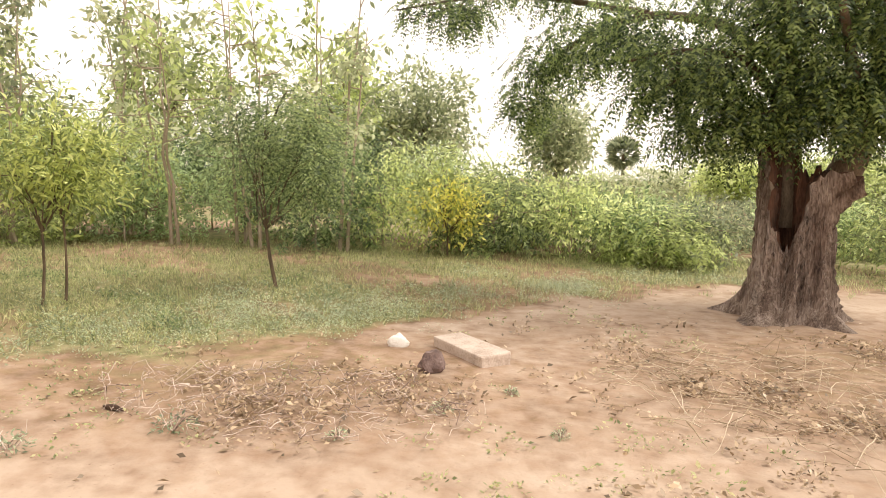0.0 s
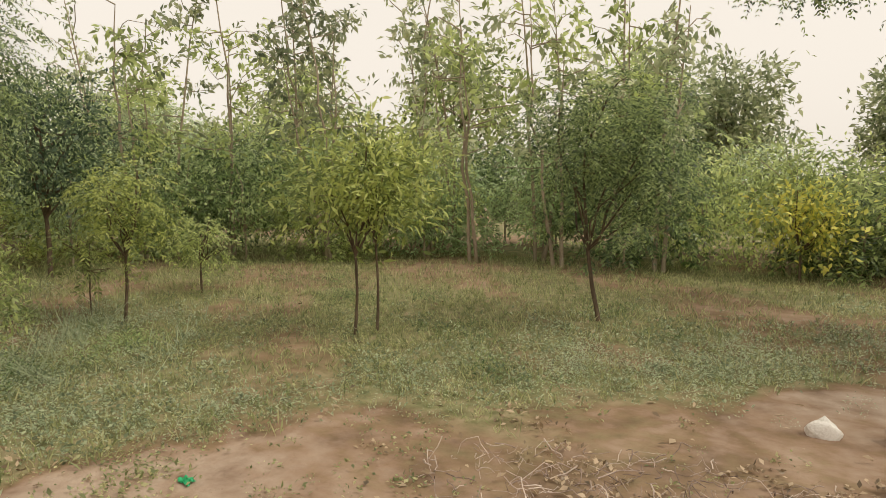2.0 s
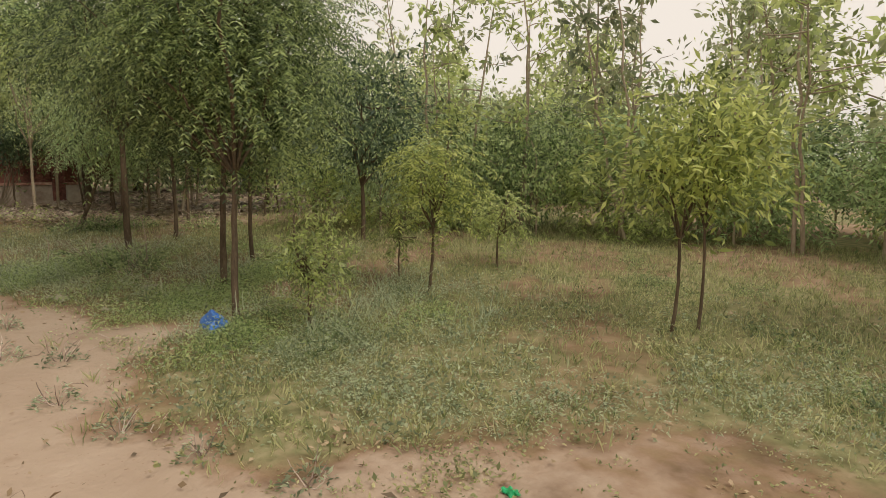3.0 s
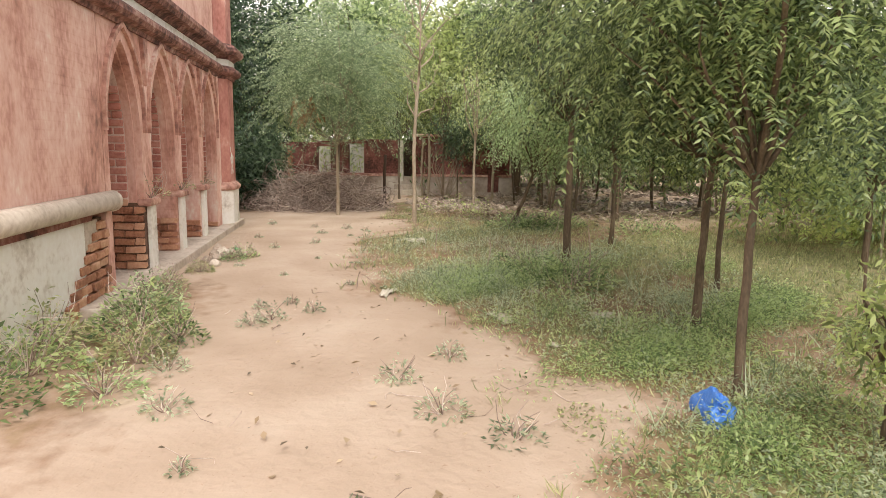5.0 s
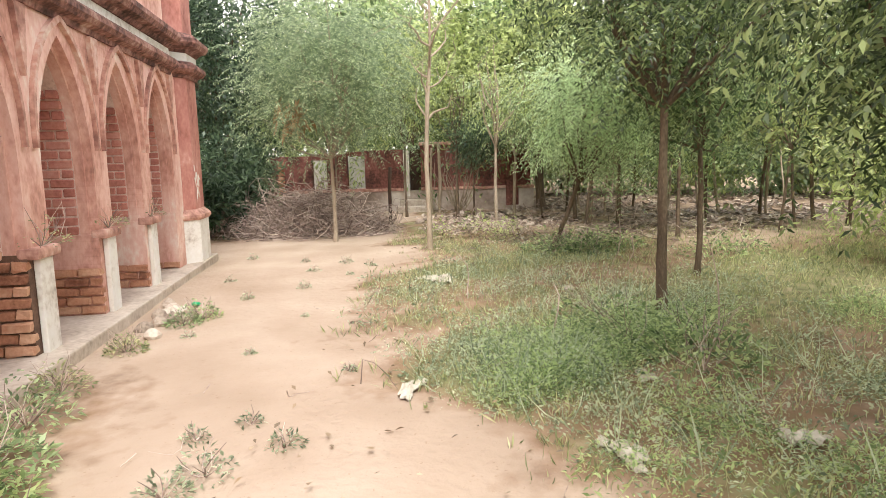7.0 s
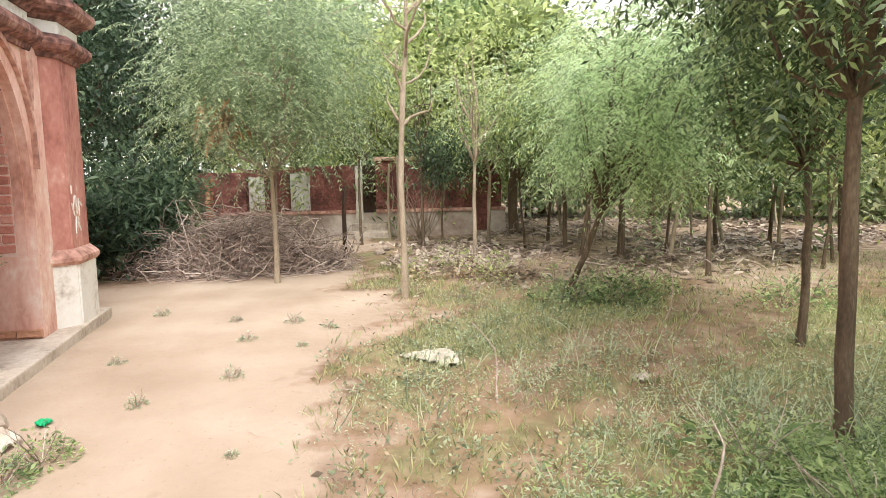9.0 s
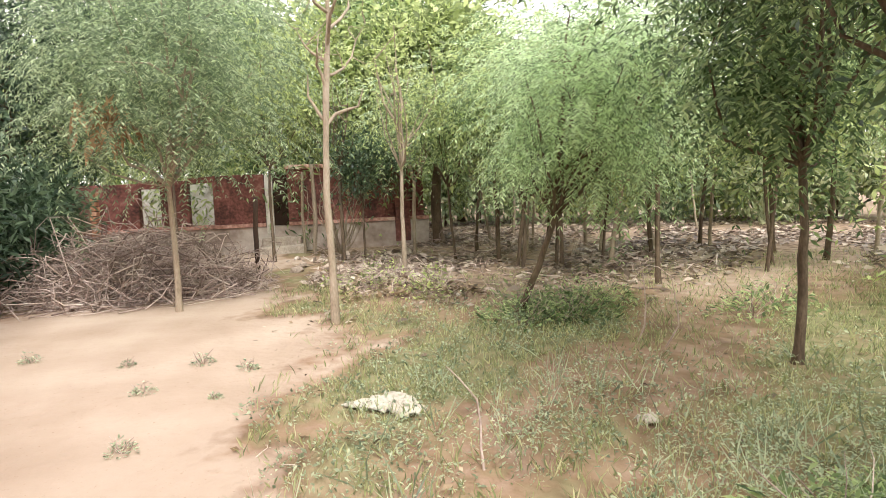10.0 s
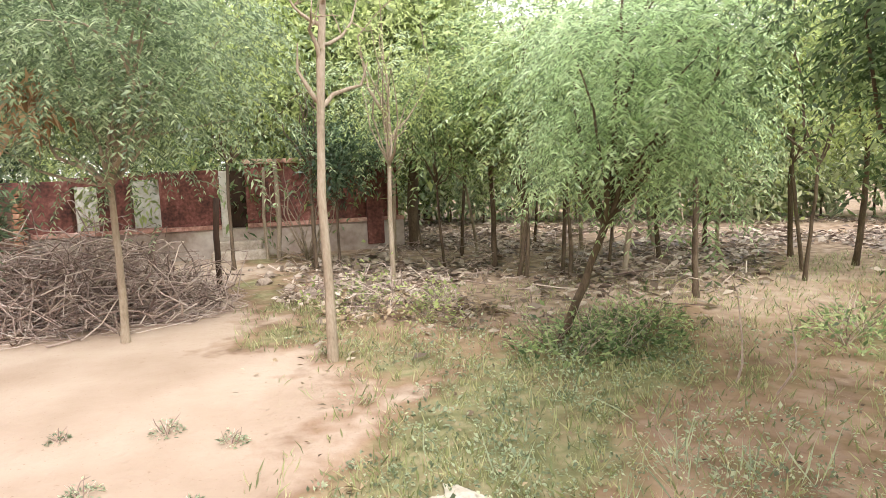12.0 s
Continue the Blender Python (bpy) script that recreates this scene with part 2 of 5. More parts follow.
BLUE = mat("blue_plastic", [(0.3, (0.03, 0.1, 0.4)), (0.5, (0.06, 0.2, 0.62)), (0.75, (0.2, 0.4, 0.8))], scale=12, bump=0.3, rough=0.35, spec=0.5)
GREENP = mat("green_plastic", [(0.3, (0.01, 0.2, 0.07)), (0.6, (0.03, 0.45, 0.18)), (0.8, (0.1, 0.6, 0.3))], scale=12, bump=0.2, rough=0.4)


# ---- helpers for meshes ----
def mesh_np(name, verts, faces, material=None, smooth=False):
    """A mesh from an array of points and an array of faces, all with as many corners."""
    verts = np.asarray(verts, np.float32).reshape(-1, 3)
    faces = np.asarray(faces, np.int32)
    me = bpy.data.meshes.new(name)
    k = faces.shape[1]
    me.vertices.add(len(verts))
    me.vertices.foreach_set("co", verts.ravel())
    me.loops.add(faces.size)
    me.loops.foreach_set("vertex_index", faces.ravel())
    me.polygons.add(len(faces))
    me.polygons.foreach_set("loop_start", np.arange(0, faces.size, k, dtype=np.int32))
    if smooth:
        me.polygons.foreach_set("use_smooth", np.ones(len(faces), bool))
    me.update(calc_edges=True)
    if material:
        me.materials.append(material)
    return me


def child(name, me, parent, label=""):
    ob = new(name, me)
    ob.parent = parent
    if label:
        tagged(ob, label)
    return ob


def part(name, bm, material, parent, label="", smooth=False):
    me = bpy.data.meshes.new(name)
    bm.to_mesh(me)
    bm.free()
    me.materials.append(material)
    if smooth:
        me.polygons.foreach_set("use_smooth", np.ones(len(me.polygons), bool))
    if parent is None:
        ob = new(name, me)
    else:
        ob = child(name, me, parent, label)
    return ob


def thing(name, m, label, category, group="", kind=""):
    ob = new(name)
    ob.empty_display_size = 0.2
    ob.matrix_world = m
    return tagged(ob, label, category, group, kind)


def unit(v):
    return v / np.maximum(np.linalg.norm(v, axis=-1, keepdims=True), 1e-9)


def tube(points, radii, sides=7, rough=0.0, rng=None, flute=0.0):
    """Rings of points along a line: arrays of verts and quads, with a closed tip."""
    p = np.asarray(points, float)
    r = np.asarray(radii, float)
    n = len(p)
    d = unit(np.gradient(p, axis=0))
    ref = np.array([0.0, 1.0, 0.0]) if abs(d[0, 1]) < 0.9 else np.array([1.0, 0, 0])
    a = unit(np.cross(d, ref))
    b = np.cross(d, a)
    ang = np.linspace(0, 2 * np.pi, sides, endpoint=False)
    ring = r[:, None] * (1 + flute * np.sin(ang * 5)[None] * np.linspace(1, 0.3, n)[:, None])
    if rough and rng is not None:
        ring = ring * (1 + rng.normal(0, rough, ring.shape))
    v = p[:, None] + ring[..., None] * (np.cos(ang)[None, :, None] * a[:, None] + np.sin(ang)[None, :, None] * b[:, None])
    i = np.arange(n - 1)[:, None] * sides
    j = np.arange(sides)[None]
    jn = (j + 1) % sides
    f = np.stack([i + j, i + jn, i + sides + jn, i + sides + j], -1).reshape(-1, 4)
    return v.reshape(-1, 3), f


def join(chunks):
    vs, fs, k = [], [], 0
    for v, f in chunks:
        vs.append(v)
        fs.append(f + k)
        k += len(v)
    return np.concatenate(vs), np.concatenate(fs)


def blade_quads(base, direction, normal, length, width):
    """One leaf each: base, side, tip, side."""
    d = unit(direction)
    s = unit(np.cross(d, normal))
    up = np.cross(s, d)
    L = length[:, None]
    W = width[:, None]
    mid = base + d * L * 0.45 + up * L * 0.06
    v = np.stack([base, mid + s * W * 0.5, base + d * L - up * L * 0.08, mid - s * W * 0.5], 1)
    n = len(base)
    return v.reshape(-1, 3), np.arange(4 * n).reshape(n, 4)


def sprays(rng, origin, direction, length, pairs, leaf_len, leaf_w, droop=0.5):
    """Feathered leaves: a drooping stalk with leaflets on both sides."""
    n = len(origin)
    d = unit(direction)
    t = (np.arange(pairs) + 0.8) / pairs
    side = unit(np.cross(d, np.array([0, 0, 1.0]) + rng.normal(0, 0.25, (n, 3))))
    L = length[:, None, None]
    pos = origin[:, None] + d[:, None] * L * t[None, :, None]
    pos = pos + np.array([0, 0, -1.0]) * (L * droop * (t ** 2)[None, :, None])
    slope = unit(d[:, None] + np.array([0, 0, -2 * droop]) * t[None, :, None])
    out = []
    for sgn in (-1, 1):
        ld = slope * 0.55 + sgn * side[:, None] * 0.85 + rng.normal(0, 0.16, pos.shape)
        ld[..., 2] -= 0.22
        nrm = np.cross(slope, side[:, None] * sgn)
        nrm = nrm * np.sign(nrm[..., 2:3] + 1e-6)
        size = leaf_len * (1 - 0.35 * np.abs(t - 0.45))[None] * rng.uniform(0.75, 1.2, (n, pairs))
        out.append(blade_quads(pos.reshape(-1, 3), ld.reshape(-1, 3), (nrm + rng.normal(0, 0.3, nrm.shape)).reshape(-1, 3), size.ravel(), (size * leaf_w).ravel()))
    return join(out)


def clumps(rng, centre, radius, count, per, spread, hollow=0.35):
    """Points of a crown: clumps inside an uneven ellipsoid, and points round each clump. Gives points, outward ways and clump centres."""
    c = unit(rng.normal(0, 1, (count, 3)))
    c = c * (hollow + (1 - hollow) * rng.uniform(0, 1, (count, 1)) ** 0.5)
    c = c * (0.8 + 0.35 * np.sin(c[:, :1] * 5 + rng.uniform(0, 6)) * np.cos(c[:, 1:2] * 4 + rng.uniform(0, 6)))
    centres = np.array(centre) + c * np.array(radius)
    p = np.repeat(centres, per, 0) + rng.normal(0, spread, (count * per, 3)) * np.array([1, 1, 0.75])
    way = unit((p - np.array(centre)) / np.array(radius) + rng.normal(0, 0.55, p.shape))
    return p, way, centres


def curve_line(rng, a, b, bend=0.12, n=6):
    a, b = np.array(a, float), np.array(b, float)
    t = np.linspace(0, 1, n)[:, None]
    k = rng.normal(0, bend, 3) * np.linalg.norm(b - a)
    k2 = rng.normal(0, bend * 0.22, (n, 3)) * np.linalg.norm(b - a)
    k2[0] = k2[-1] = 0
    return a + (b - a) * t + k * np.sin(np.pi * t) + k2 * np.sin(np.pi * t)


def tree(x, y, label, height=4.0, crown_z=(1.6, 4.0), crown_r=1.3, trunk_r=0.05, lean=(0, 0), fork=None, leaf=L_NEEM, bark=BARK, style="spray",
         count=60, per=14, spread=0.22, size=0.26, pairs=6, leaf_len=0.07, leaf_w=0.3, seed=1, stems=1, group="young trees", name="tree", offset=(0, 0), limbs=14, droop=0.5, category="tree", hollow=0.35, bend=0.016):
    """A tree: tapered stems with limbs to the clumps of its crown, and a crown of leaves."""
    rng = np.random.default_rng(seed)
    root = thing(name, pose(x, y, 0), label, category, group)
    fork = fork or crown_z[0] * 0.95
    cz, ch = sum(crown_z) / 2, (crown_z[1] - crown_z[0]) / 2
    centre = np.array([lean[0] + offset[0], lean[1] + offset[1], cz])
    pts, way, cs = clumps(rng, centre, (crown_r, crown_r, ch), count, per, spread, hollow)
    wood = []
    for s in range(stems):
        sh = np.array([rng.uniform(-0.12, 0.12), rng.uniform(-0.12, 0.12), 0]) if s else np.zeros(3)
        low = np.array([0, 0, -0.08]) + sh * 1.2
        top = np.array([lean[0] * 0.7, lean[1] * 0.7, fork]) - sh
        line = curve_line(rng, low, top, bend, 8)
        rad = np.linspace(trunk_r * 0.85, trunk_r * 0.6, 8)
        rad[0] *= 1.35
        wood.append(tube(line, rad, 8, 0.05, rng))
        lead = curve_line(rng, line[-1], centre + np.array([rng.normal(0, 0.15), rng.normal(0, 0.15), ch * 0.75]), 0.06, 7)
        wood.append(tube(lead, np.linspace(trunk_r * 0.6, 0.006, 7), 6, 0.04, rng))
        for i in range(limbs // stems):
            tgt = cs[rng.integers(len(cs))]
            st = line[-1] if i % 2 else lead[rng.integers(1, 5)]
            if tgt[2] < st[2] - 0.3:
                st = line[-1]
            br = curve_line(rng, st, tgt, 0.1, 6)
            wood.append(tube(br, np.linspace(trunk_r * rng.uniform(0.3, 0.55), 0.004, 6), 5, 0.04, rng))
    v, f = join(wood)
    child("trunk", mesh_np("trunk", v, f, bark, True), root)
    n = len(pts)
    if style == "spray":
        v, f = sprays(rng, pts, way * np.array([1, 1, 0.5]), rng.uniform(0.7, 1.25, n) * size, pairs, leaf_len, leaf_w, droop)
    else:
        reps = pairs
        p = np.repeat(pts, reps, 0) + rng.normal(0, size * 0.4, (n * reps, 3))
        w = np.repeat(way, reps, 0) + rng.normal(0, 0.7, (n * reps, 3)) + np.array([0, 0, -0.35 * droop])
        nr = rng.normal(0, 0.6, p.shape) + np.array([0, 0, 1.0])
        ln = leaf_len * rng.uniform(0.6, 1.3, n * reps)
        v, f = blade_quads(p, w, nr, ln, ln * leaf_w)
    v[:, 2] = np.maximum(v[:, 2], 0.02)
    child("crown", mesh_np("crown", v, f, leaf), root)
    return root

# ---- ground ----
def smooth_step(a, b, x):
    t = np.clip((x - a) / (b - a), 0, 1)
    return t * t * (3 - 2 * t)


def wobble(x, y, f, s=0.0):
    return (np.sin(x * f + 1.3 * np.sin(y * f * 0.7 + s)) + np.sin(y * f * 1.13 + 1.7 * np.sin(x * f * 0.6 + 2 * s)) + np.sin((x + y) * f * 1.9 + s)) / 3


def edge_y(x):
    """Where the sand of the track ends and the grass begins, north of the walk."""
    return np.interp(x, [-30, -22, -19.5, -17.1, -15.6, -13.4, -12.4, -11.3, -10.4, -10, -8.7, -8.2, -7.1, -6, -5.2, -4.6, -4.0, -2.2, -1.4, -0.2, 1.4, 4.5, 9, 20],
                     [1.5, 1.2, 1.2, 1.6, 1.55, 1.41, 1.43, 1.65, 2.15, 2.5, 3.0, 3.25, 3.2, 3.2, 3.6, 4.7, 5.7, 6.9, 7.9, 9.0, 10.7, 11.4, 12, 13])


def cover(x, y):
    """How green the ground is, 0 to 1."""
    w = wobble(x, y, 1.7) * 0.5 + wobble(x, y, 5.1, 2) * 0.3
    c = smooth_step(-0.6, 0.45, y - edge_y(x) + w)
    patch = smooth_step(-0.6, 0.3, wobble(x, y, 0.9, 4) + 0.6 * wobble(x, y, 2.7, 1) + 0.35 * wobble(x, y, 6.3, 3))
    c = c * (0.45 + 0.55 * patch)
    woods = smooth_step(-15.8, -19, x) * smooth_step(1.0, 3.0, y)
    c = c * (1 - 0.8 * woods)
    south = smooth_step(-1.2, -2.2, y + 0.2 * w)
    verge = np.exp(-((y - (1.2 + 0.138 * x)) / 0.45) ** 2) * smooth_step(-12, -10.5, x) * smooth_step(-6, -7.6, x) * 0.45
    return np.clip(c + 0.8 * south * smooth_step(-18, -20, x) + verge, 0, 1)


def height(x, y):
    near = np.exp(-((x + 8) ** 2 + (y - 4) ** 2) / 900)
    return near * (0.018 * wobble(x, y, 0.8, 1) + 0.008 * wobble(x, y, 3.1, 3))


def litter(x, y):
    """Dry leaves: under the woods to the west, and in patches at the edge of the sand."""
    woods = smooth_step(-16.8, -20.5, x) * smooth_step(1.3, 3.2, y)
    old = np.exp(-(((x + 1.95) / 1.1) ** 2 + ((y - 5.1) / 0.65) ** 2)) + np.exp(-(((x - 1.7) / 1.6) ** 2 + ((y - 6.3) / 1.7) ** 2))
    return np.clip(woods + 0.7 * old, 0, 1)


def ground():
    xs = np.concatenate([-np.geomspace(900, 42, 14), np.arange(-38, 12, 0.16), np.geomspace(12.5, 900, 14)])
    ys = np.concatenate([-np.geomspace(900, 9, 14), np.arange(-8, 22, 0.16), np.geomspace(22.5, 900, 14)])
    X, Y = np.meshgrid(xs, ys)
    Z = height(X, Y)
    v = np.stack([X, Y, Z], -1).reshape(-1, 3)
    ny, nx = X.shape
    i = (np.arange(ny - 1)[:, None] * nx + np.arange(nx - 1)[None]).ravel()
    f = np.stack([i, i + 1, i + nx + 1, i + nx], -1)
    me = mesh_np("ground", v, f, None, True)
    for nm, fn in (("cover", lambda x, y: cover(x, y) + 0.55 * np.exp(-(((x + 3.0) / 2.6) ** 2 + ((y - 5.6) / 1.9) ** 2)) + 0.5 * np.exp(-(((x - 2.8) / 3.2) ** 2 + ((y - 6.8) / 2.9) ** 2))), ("litter", litter)):
        at = me.attributes.new(nm, "FLOAT", "POINT")
        far = smooth_step(30, 70, np.hypot(X + 10, Y - 4)).ravel()
        val = np.clip(fn(X, Y).ravel() * (1 - far) + (0.8 if nm == "cover" else 0) * far, 0, 1)
        at.data.foreach_set("value", val.astype(np.float32))
    m = bpy.data.materials.new("sandy_soil")
    m.use_nodes = True
    nt = m.node_tree
    b = nt.nodes["Principled BSDF"]
    b.inputs["Roughness"].default_value = 0.95
    b.inputs["Specular IOR Level"].default_value = 0.15
    geo = nt.nodes.new("ShaderNodeNewGeometry")

    def tex(scale, detail=6):
        n = nt.nodes.new("ShaderNodeTexNoise")
        n.inputs["Scale"].default_value = scale
        n.inputs["Detail"].default_value = detail
        nt.links.new(geo.outputs["Position"], n.inputs["Vector"])
        return n.outputs["Fac"]

    def ramp(src, stops):
        r = nt.nodes.new("ShaderNodeValToRGB")
        el = r.color_ramp.elements
        while len(el) < len(stops):
            el.new(0.5)
        for e, (p, c) in zip(el, stops):
            e.position = p
            e.color = (*c, 1)
        nt.links.new(src, r.inputs[0])
        return r.outputs[0]

    def mix(fac, a, c):
        n = nt.nodes.new("ShaderNodeMixRGB")
        nt.links.new(fac, n.inputs[0])
        nt.links.new(a, n.inputs[1])
        nt.links.new(c, n.inputs[2])
        return n.outputs[0]

    def attr(nm):
        n = nt.nodes.new("ShaderNodeAttribute")
        n.attribute_name = nm
        return n.outputs["Fac"]

    sand = ramp(tex(1.1, 10), [(0.3, (0.38, 0.285, 0.21)), (0.5, (0.435, 0.333, 0.252)), (0.7, (0.49, 0.39, 0.305))])
    soil = ramp(tex(2.2, 8), [(0.3, (0.15, 0.09, 0.056)), (0.5, (0.265, 0.165, 0.103)), (0.7, (0.35, 0.24, 0.16))])
    turf = ramp(tex(7, 8), [(0.3, (0.12, 0.125, 0.055)), (0.5, (0.24, 0.23, 0.115)), (0.7, (0.37, 0.31, 0.19))])
    dead = ramp(tex(9, 8), [(0.3, (0.11, 0.075, 0.05)), (0.5, (0.24, 0.165, 0.11)), (0.7, (0.42, 0.31, 0.21))])
    brk = nt.nodes.new("ShaderNodeMath")
    brk.operation = "MULTIPLY_ADD"
    brk.inputs[1].default_value = 0.85
    nt.links.new(tex(6, 6), brk.inputs[0])
    brk.inputs[2].default_value = -0.46
    ad = nt.nodes.new("ShaderNodeMath")
    ad.operation = "ADD"
    ad.use_clamp = True
    nt.links.new(attr("cover"), ad.inputs[0])
    nt.links.new(brk.outputs[0], ad.inputs[1])
    half = nt.nodes.new("ShaderNodeMapRange")
    half.inputs["From Min"].default_value = 0.1
    half.inputs["From Max"].default_value = 0.5
    nt.links.new(ad.outputs[0], half.inputs["Value"])
    full = nt.nodes.new("ShaderNodeMapRange")
    full.inputs["From Min"].default_value = 0.4
    full.inputs["From Max"].default_value = 0.95
    nt.links.new(ad.outputs[0], full.inputs["Value"])
    col = mix(full.outputs[0], mix(half.outputs[0], sand, soil), turf)
    lit = nt.nodes.new("ShaderNodeMath")
    lit.operation = "MULTIPLY"
    nt.links.new(attr("litter"), lit.inputs[0])
    lr = nt.nodes.new("ShaderNodeMapRange")
    lr.inputs["From Min"].default_value = 0.35
    lr.inputs["From Max"].default_value = 0.6
    nt.links.new(tex(4, 6), lr.inputs["Value"])
    nt.links.new(lr.outputs[0], lit.inputs[1])
    col = mix(lit.outputs[0], col, dead)
    speck = nt.nodes.new("ShaderNodeMapRange")
    speck.inputs["From Min"].default_value = 0.66
    speck.inputs["From Max"].default_value = 0.74
    nt.links.new(tex(38, 3), speck.inputs["Value"])
    sp = nt.nodes.new("ShaderNodeMath")
    sp.operation = "MULTIPLY"
    sp.inputs[1].default_value = 0.45
    nt.links.new(speck.outputs[0], sp.inputs[0])
    col = mix(sp.outputs[0], col, soil)
    nt.links.new(col, b.inputs["Base Color"])
    bp = nt.nodes.new("ShaderNodeBump")
    bp.inputs["Strength"].default_value = 0.5
    bp.inputs["Distance"].default_value = 0.03
    nt.links.new(tex(14, 9), bp.inputs["Height"])
    nt.links.new(bp.outputs[0], b.inputs["Normal"])
    me.materials.append(m)
    return tagged(new("ground", me), "pale sandy ground with worn grass and dry leaf litter", "ground", kind="structure")


ground()


def scatter(rng, n, x0, x1, y0, y1, weight):
    x = rng.uniform(x0, x1, n)
    y = rng.uniform(y0, y1, n)
    keep = rng.uniform(0, 1, n) < weight(x, y)
    return x[keep], y[keep]


def grass(name, seed, n, box, weight, tall, wide, material, label):
    """Blades of grass, several from each root."""
    rng = np.random.default_rng(seed)
    x, y = scatter(rng, n, *box, weight)
    k = 5
    x = np.repeat(x, k) + rng.normal(0, 0.035, len(x) * k)
    y = np.repeat(y, k) + rng.normal(0, 0.035, len(y) * k)
    m = len(x)
    base = np.stack([x, y, height(x, y) - 0.005], -1)
    d = rng.normal(0, 0.55, (m, 3))
    d[:, 2] = 1
    L = tall * rng.uniform(0.4, 1.3, m)
    v, f = blade_quads(base, d, rng.normal(0, 1, (m, 3)), L, np.full(m, wide) * rng.uniform(0.6, 1.4, m))
    return tagged(new(name, mesh_np(name, v, f, material)), label, "grass", kind="stuff")


def herb_verts(rng, n_leaf, spread, leaf_len, leaf_w, tall):
    """A low herb: stalks with small broad leaves."""
    a = rng.uniform(0, 2 * np.pi, n_leaf)
    r = spread * np.sqrt(rng.uniform(0, 1, n_leaf))
    p = np.stack([r * np.cos(a), r * np.sin(a), tall * rng.uniform(0.1, 1, n_leaf) * (1.15 - r / spread)], -1)
    d = np.stack([np.cos(a), np.sin(a), rng.uniform(-0.3, 0.7, n_leaf)], -1) + rng.normal(0, 0.5, (n_leaf, 3))
    L = leaf_len * rng.uniform(0.6, 1.3, n_leaf)
    return blade_quads(p, d, rng.normal(0, 0.4, p.shape) + np.array([0, 0, 1.0]), L, L * leaf_w)


def herbs(name, seed, n, box, weight, material, label, tall=0.14, spread=0.13, leaf_len=0.045, n_leaf=26, leaf_w=0.55):
    rng = np.random.default_rng(seed)
    kinds = [herb_verts(rng, n_leaf, spread, leaf_len, leaf_w, tall) for _ in range(12)]
    x, y = scatter(rng, n, *box, weight)
    out = []
    for i in range(len(x)):
        v, f = kinds[i % 12]
        s = rng.uniform(0.5, 1.4)
        c, q = math.cos(i * 2.4), math.sin(i * 2.4)
        w = v * s
        out.append((np.stack([w[:, 0] * c - w[:, 1] * q + x[i], w[:, 0] * q + w[:, 1] * c + y[i], w[:, 2] + height(x[i], y[i])], -1), f))
    v, f = join(out)
    return tagged(new(name, mesh_np(name, v, f, material)), label, "weeds", kind="stuff")


# ---- the red building beside the track ----
BUILD = pose(-16.26, -1.41, 0, 0, 0, 8.3) @ Matrix.Diagonal((0.83, 0.83, 0.862, 1))   # local x runs along the wall towards the start, y out of the wall
FACE = -0.25


def box_bm(x0, x1, y0, y1, z0, z1, bevel=0.0):
    bm = bmesh.new()
    bmesh.ops.create_cube(bm, size=1, matrix=Matrix.Translation(((x0 + x1) / 2, (y0 + y1) / 2, (z0 + z1) / 2)) @ Matrix.Diagonal((abs(x1 - x0), abs(y1 - y0), abs(z1 - z0), 1)))
    if bevel:
        bmesh.ops.bevel(bm, geom=bm.edges[:], offset=bevel, segments=2, affect="EDGES", profile=0.6)
    return bm


def arch_line(cx, half, spring, apex, foot, n=9):
    """A pointed arch, from its left foot over the apex to its right foot: (x, z)."""
    rise = apex - spring
    c = (rise * rise - half * half) / (2 * half)
    R = half + c
    a1 = math.asin(min(1, rise / R))
    side = [(cx + c - R * math.cos(a), spring + R * math.sin(a)) for a in np.linspace(0, a1, n)]
    return [(cx - half, foot)] + side + [(2 * cx - x, z) for x, z in reversed(side[:-1])] + [(cx + half, foot)]


def band_bm(outer, inner, y0, y1):
    """A band between two lines of as many points, from depth y0 (front) to y1 (back)."""
    bm = bmesh.new()
    n = len(outer)
    g = [[bm.verts.new((x, y, z)) for x, z in line] for line in (outer, inner) for y in (y0, y1)]
    of, ob_, nf, nb = g
    for i in range(n - 1):
        bm.faces.new((of[i], of[i + 1], nf[i + 1], nf[i]))
        bm.faces.new((nf[i], nf[i + 1], nb[i + 1], nb[i]))
        bm.faces.new((ob_[i], nb[i], nb[i + 1], ob_[i + 1]))
        bm.faces.new((of[i], ob_[i], ob_[i + 1], of[i + 1]))
    for i in (0, n - 1):
        bm.faces.new((of[i], nf[i], nb[i], ob_[i]) if i == 0 else (of[i], ob_[i], nb[i], nf[i]))
    bmesh.ops.recalc_face_normals(bm, faces=bm.faces)
    return bm


def frame_line(cx, half, spring, apex, foot, x0, x1, z1, n=9):
    """The bay's outline, point for point beside the arch's."""
    a = arch_line(cx, half, spring, apex, foot, n)
    k = len(a) // 2
    out = []
    for i, (x, z) in enumerate(a):
        if i == 0:
            out.append((x0, foot))
        elif i == len(a) - 1:
            out.append((x1, foot))
        elif i < k:
            t = (i - 1) / (k - 1)
            out.append((x0, spring + (z1 - spring) * t / 0.6) if t < 0.6 else (x0 + (cx - x0) * (t - 0.6) / 0.4, z1))
        elif i == k:
            out.append((cx, z1))
        else:
            t = (len(a) - 2 - i) / (k - 1)
            out.append((x1, spring + (z1 - spring) * t / 0.6) if t < 0.6 else (x1 + (cx - x1) * (t - 0.6) / 0.4, z1))
    return out


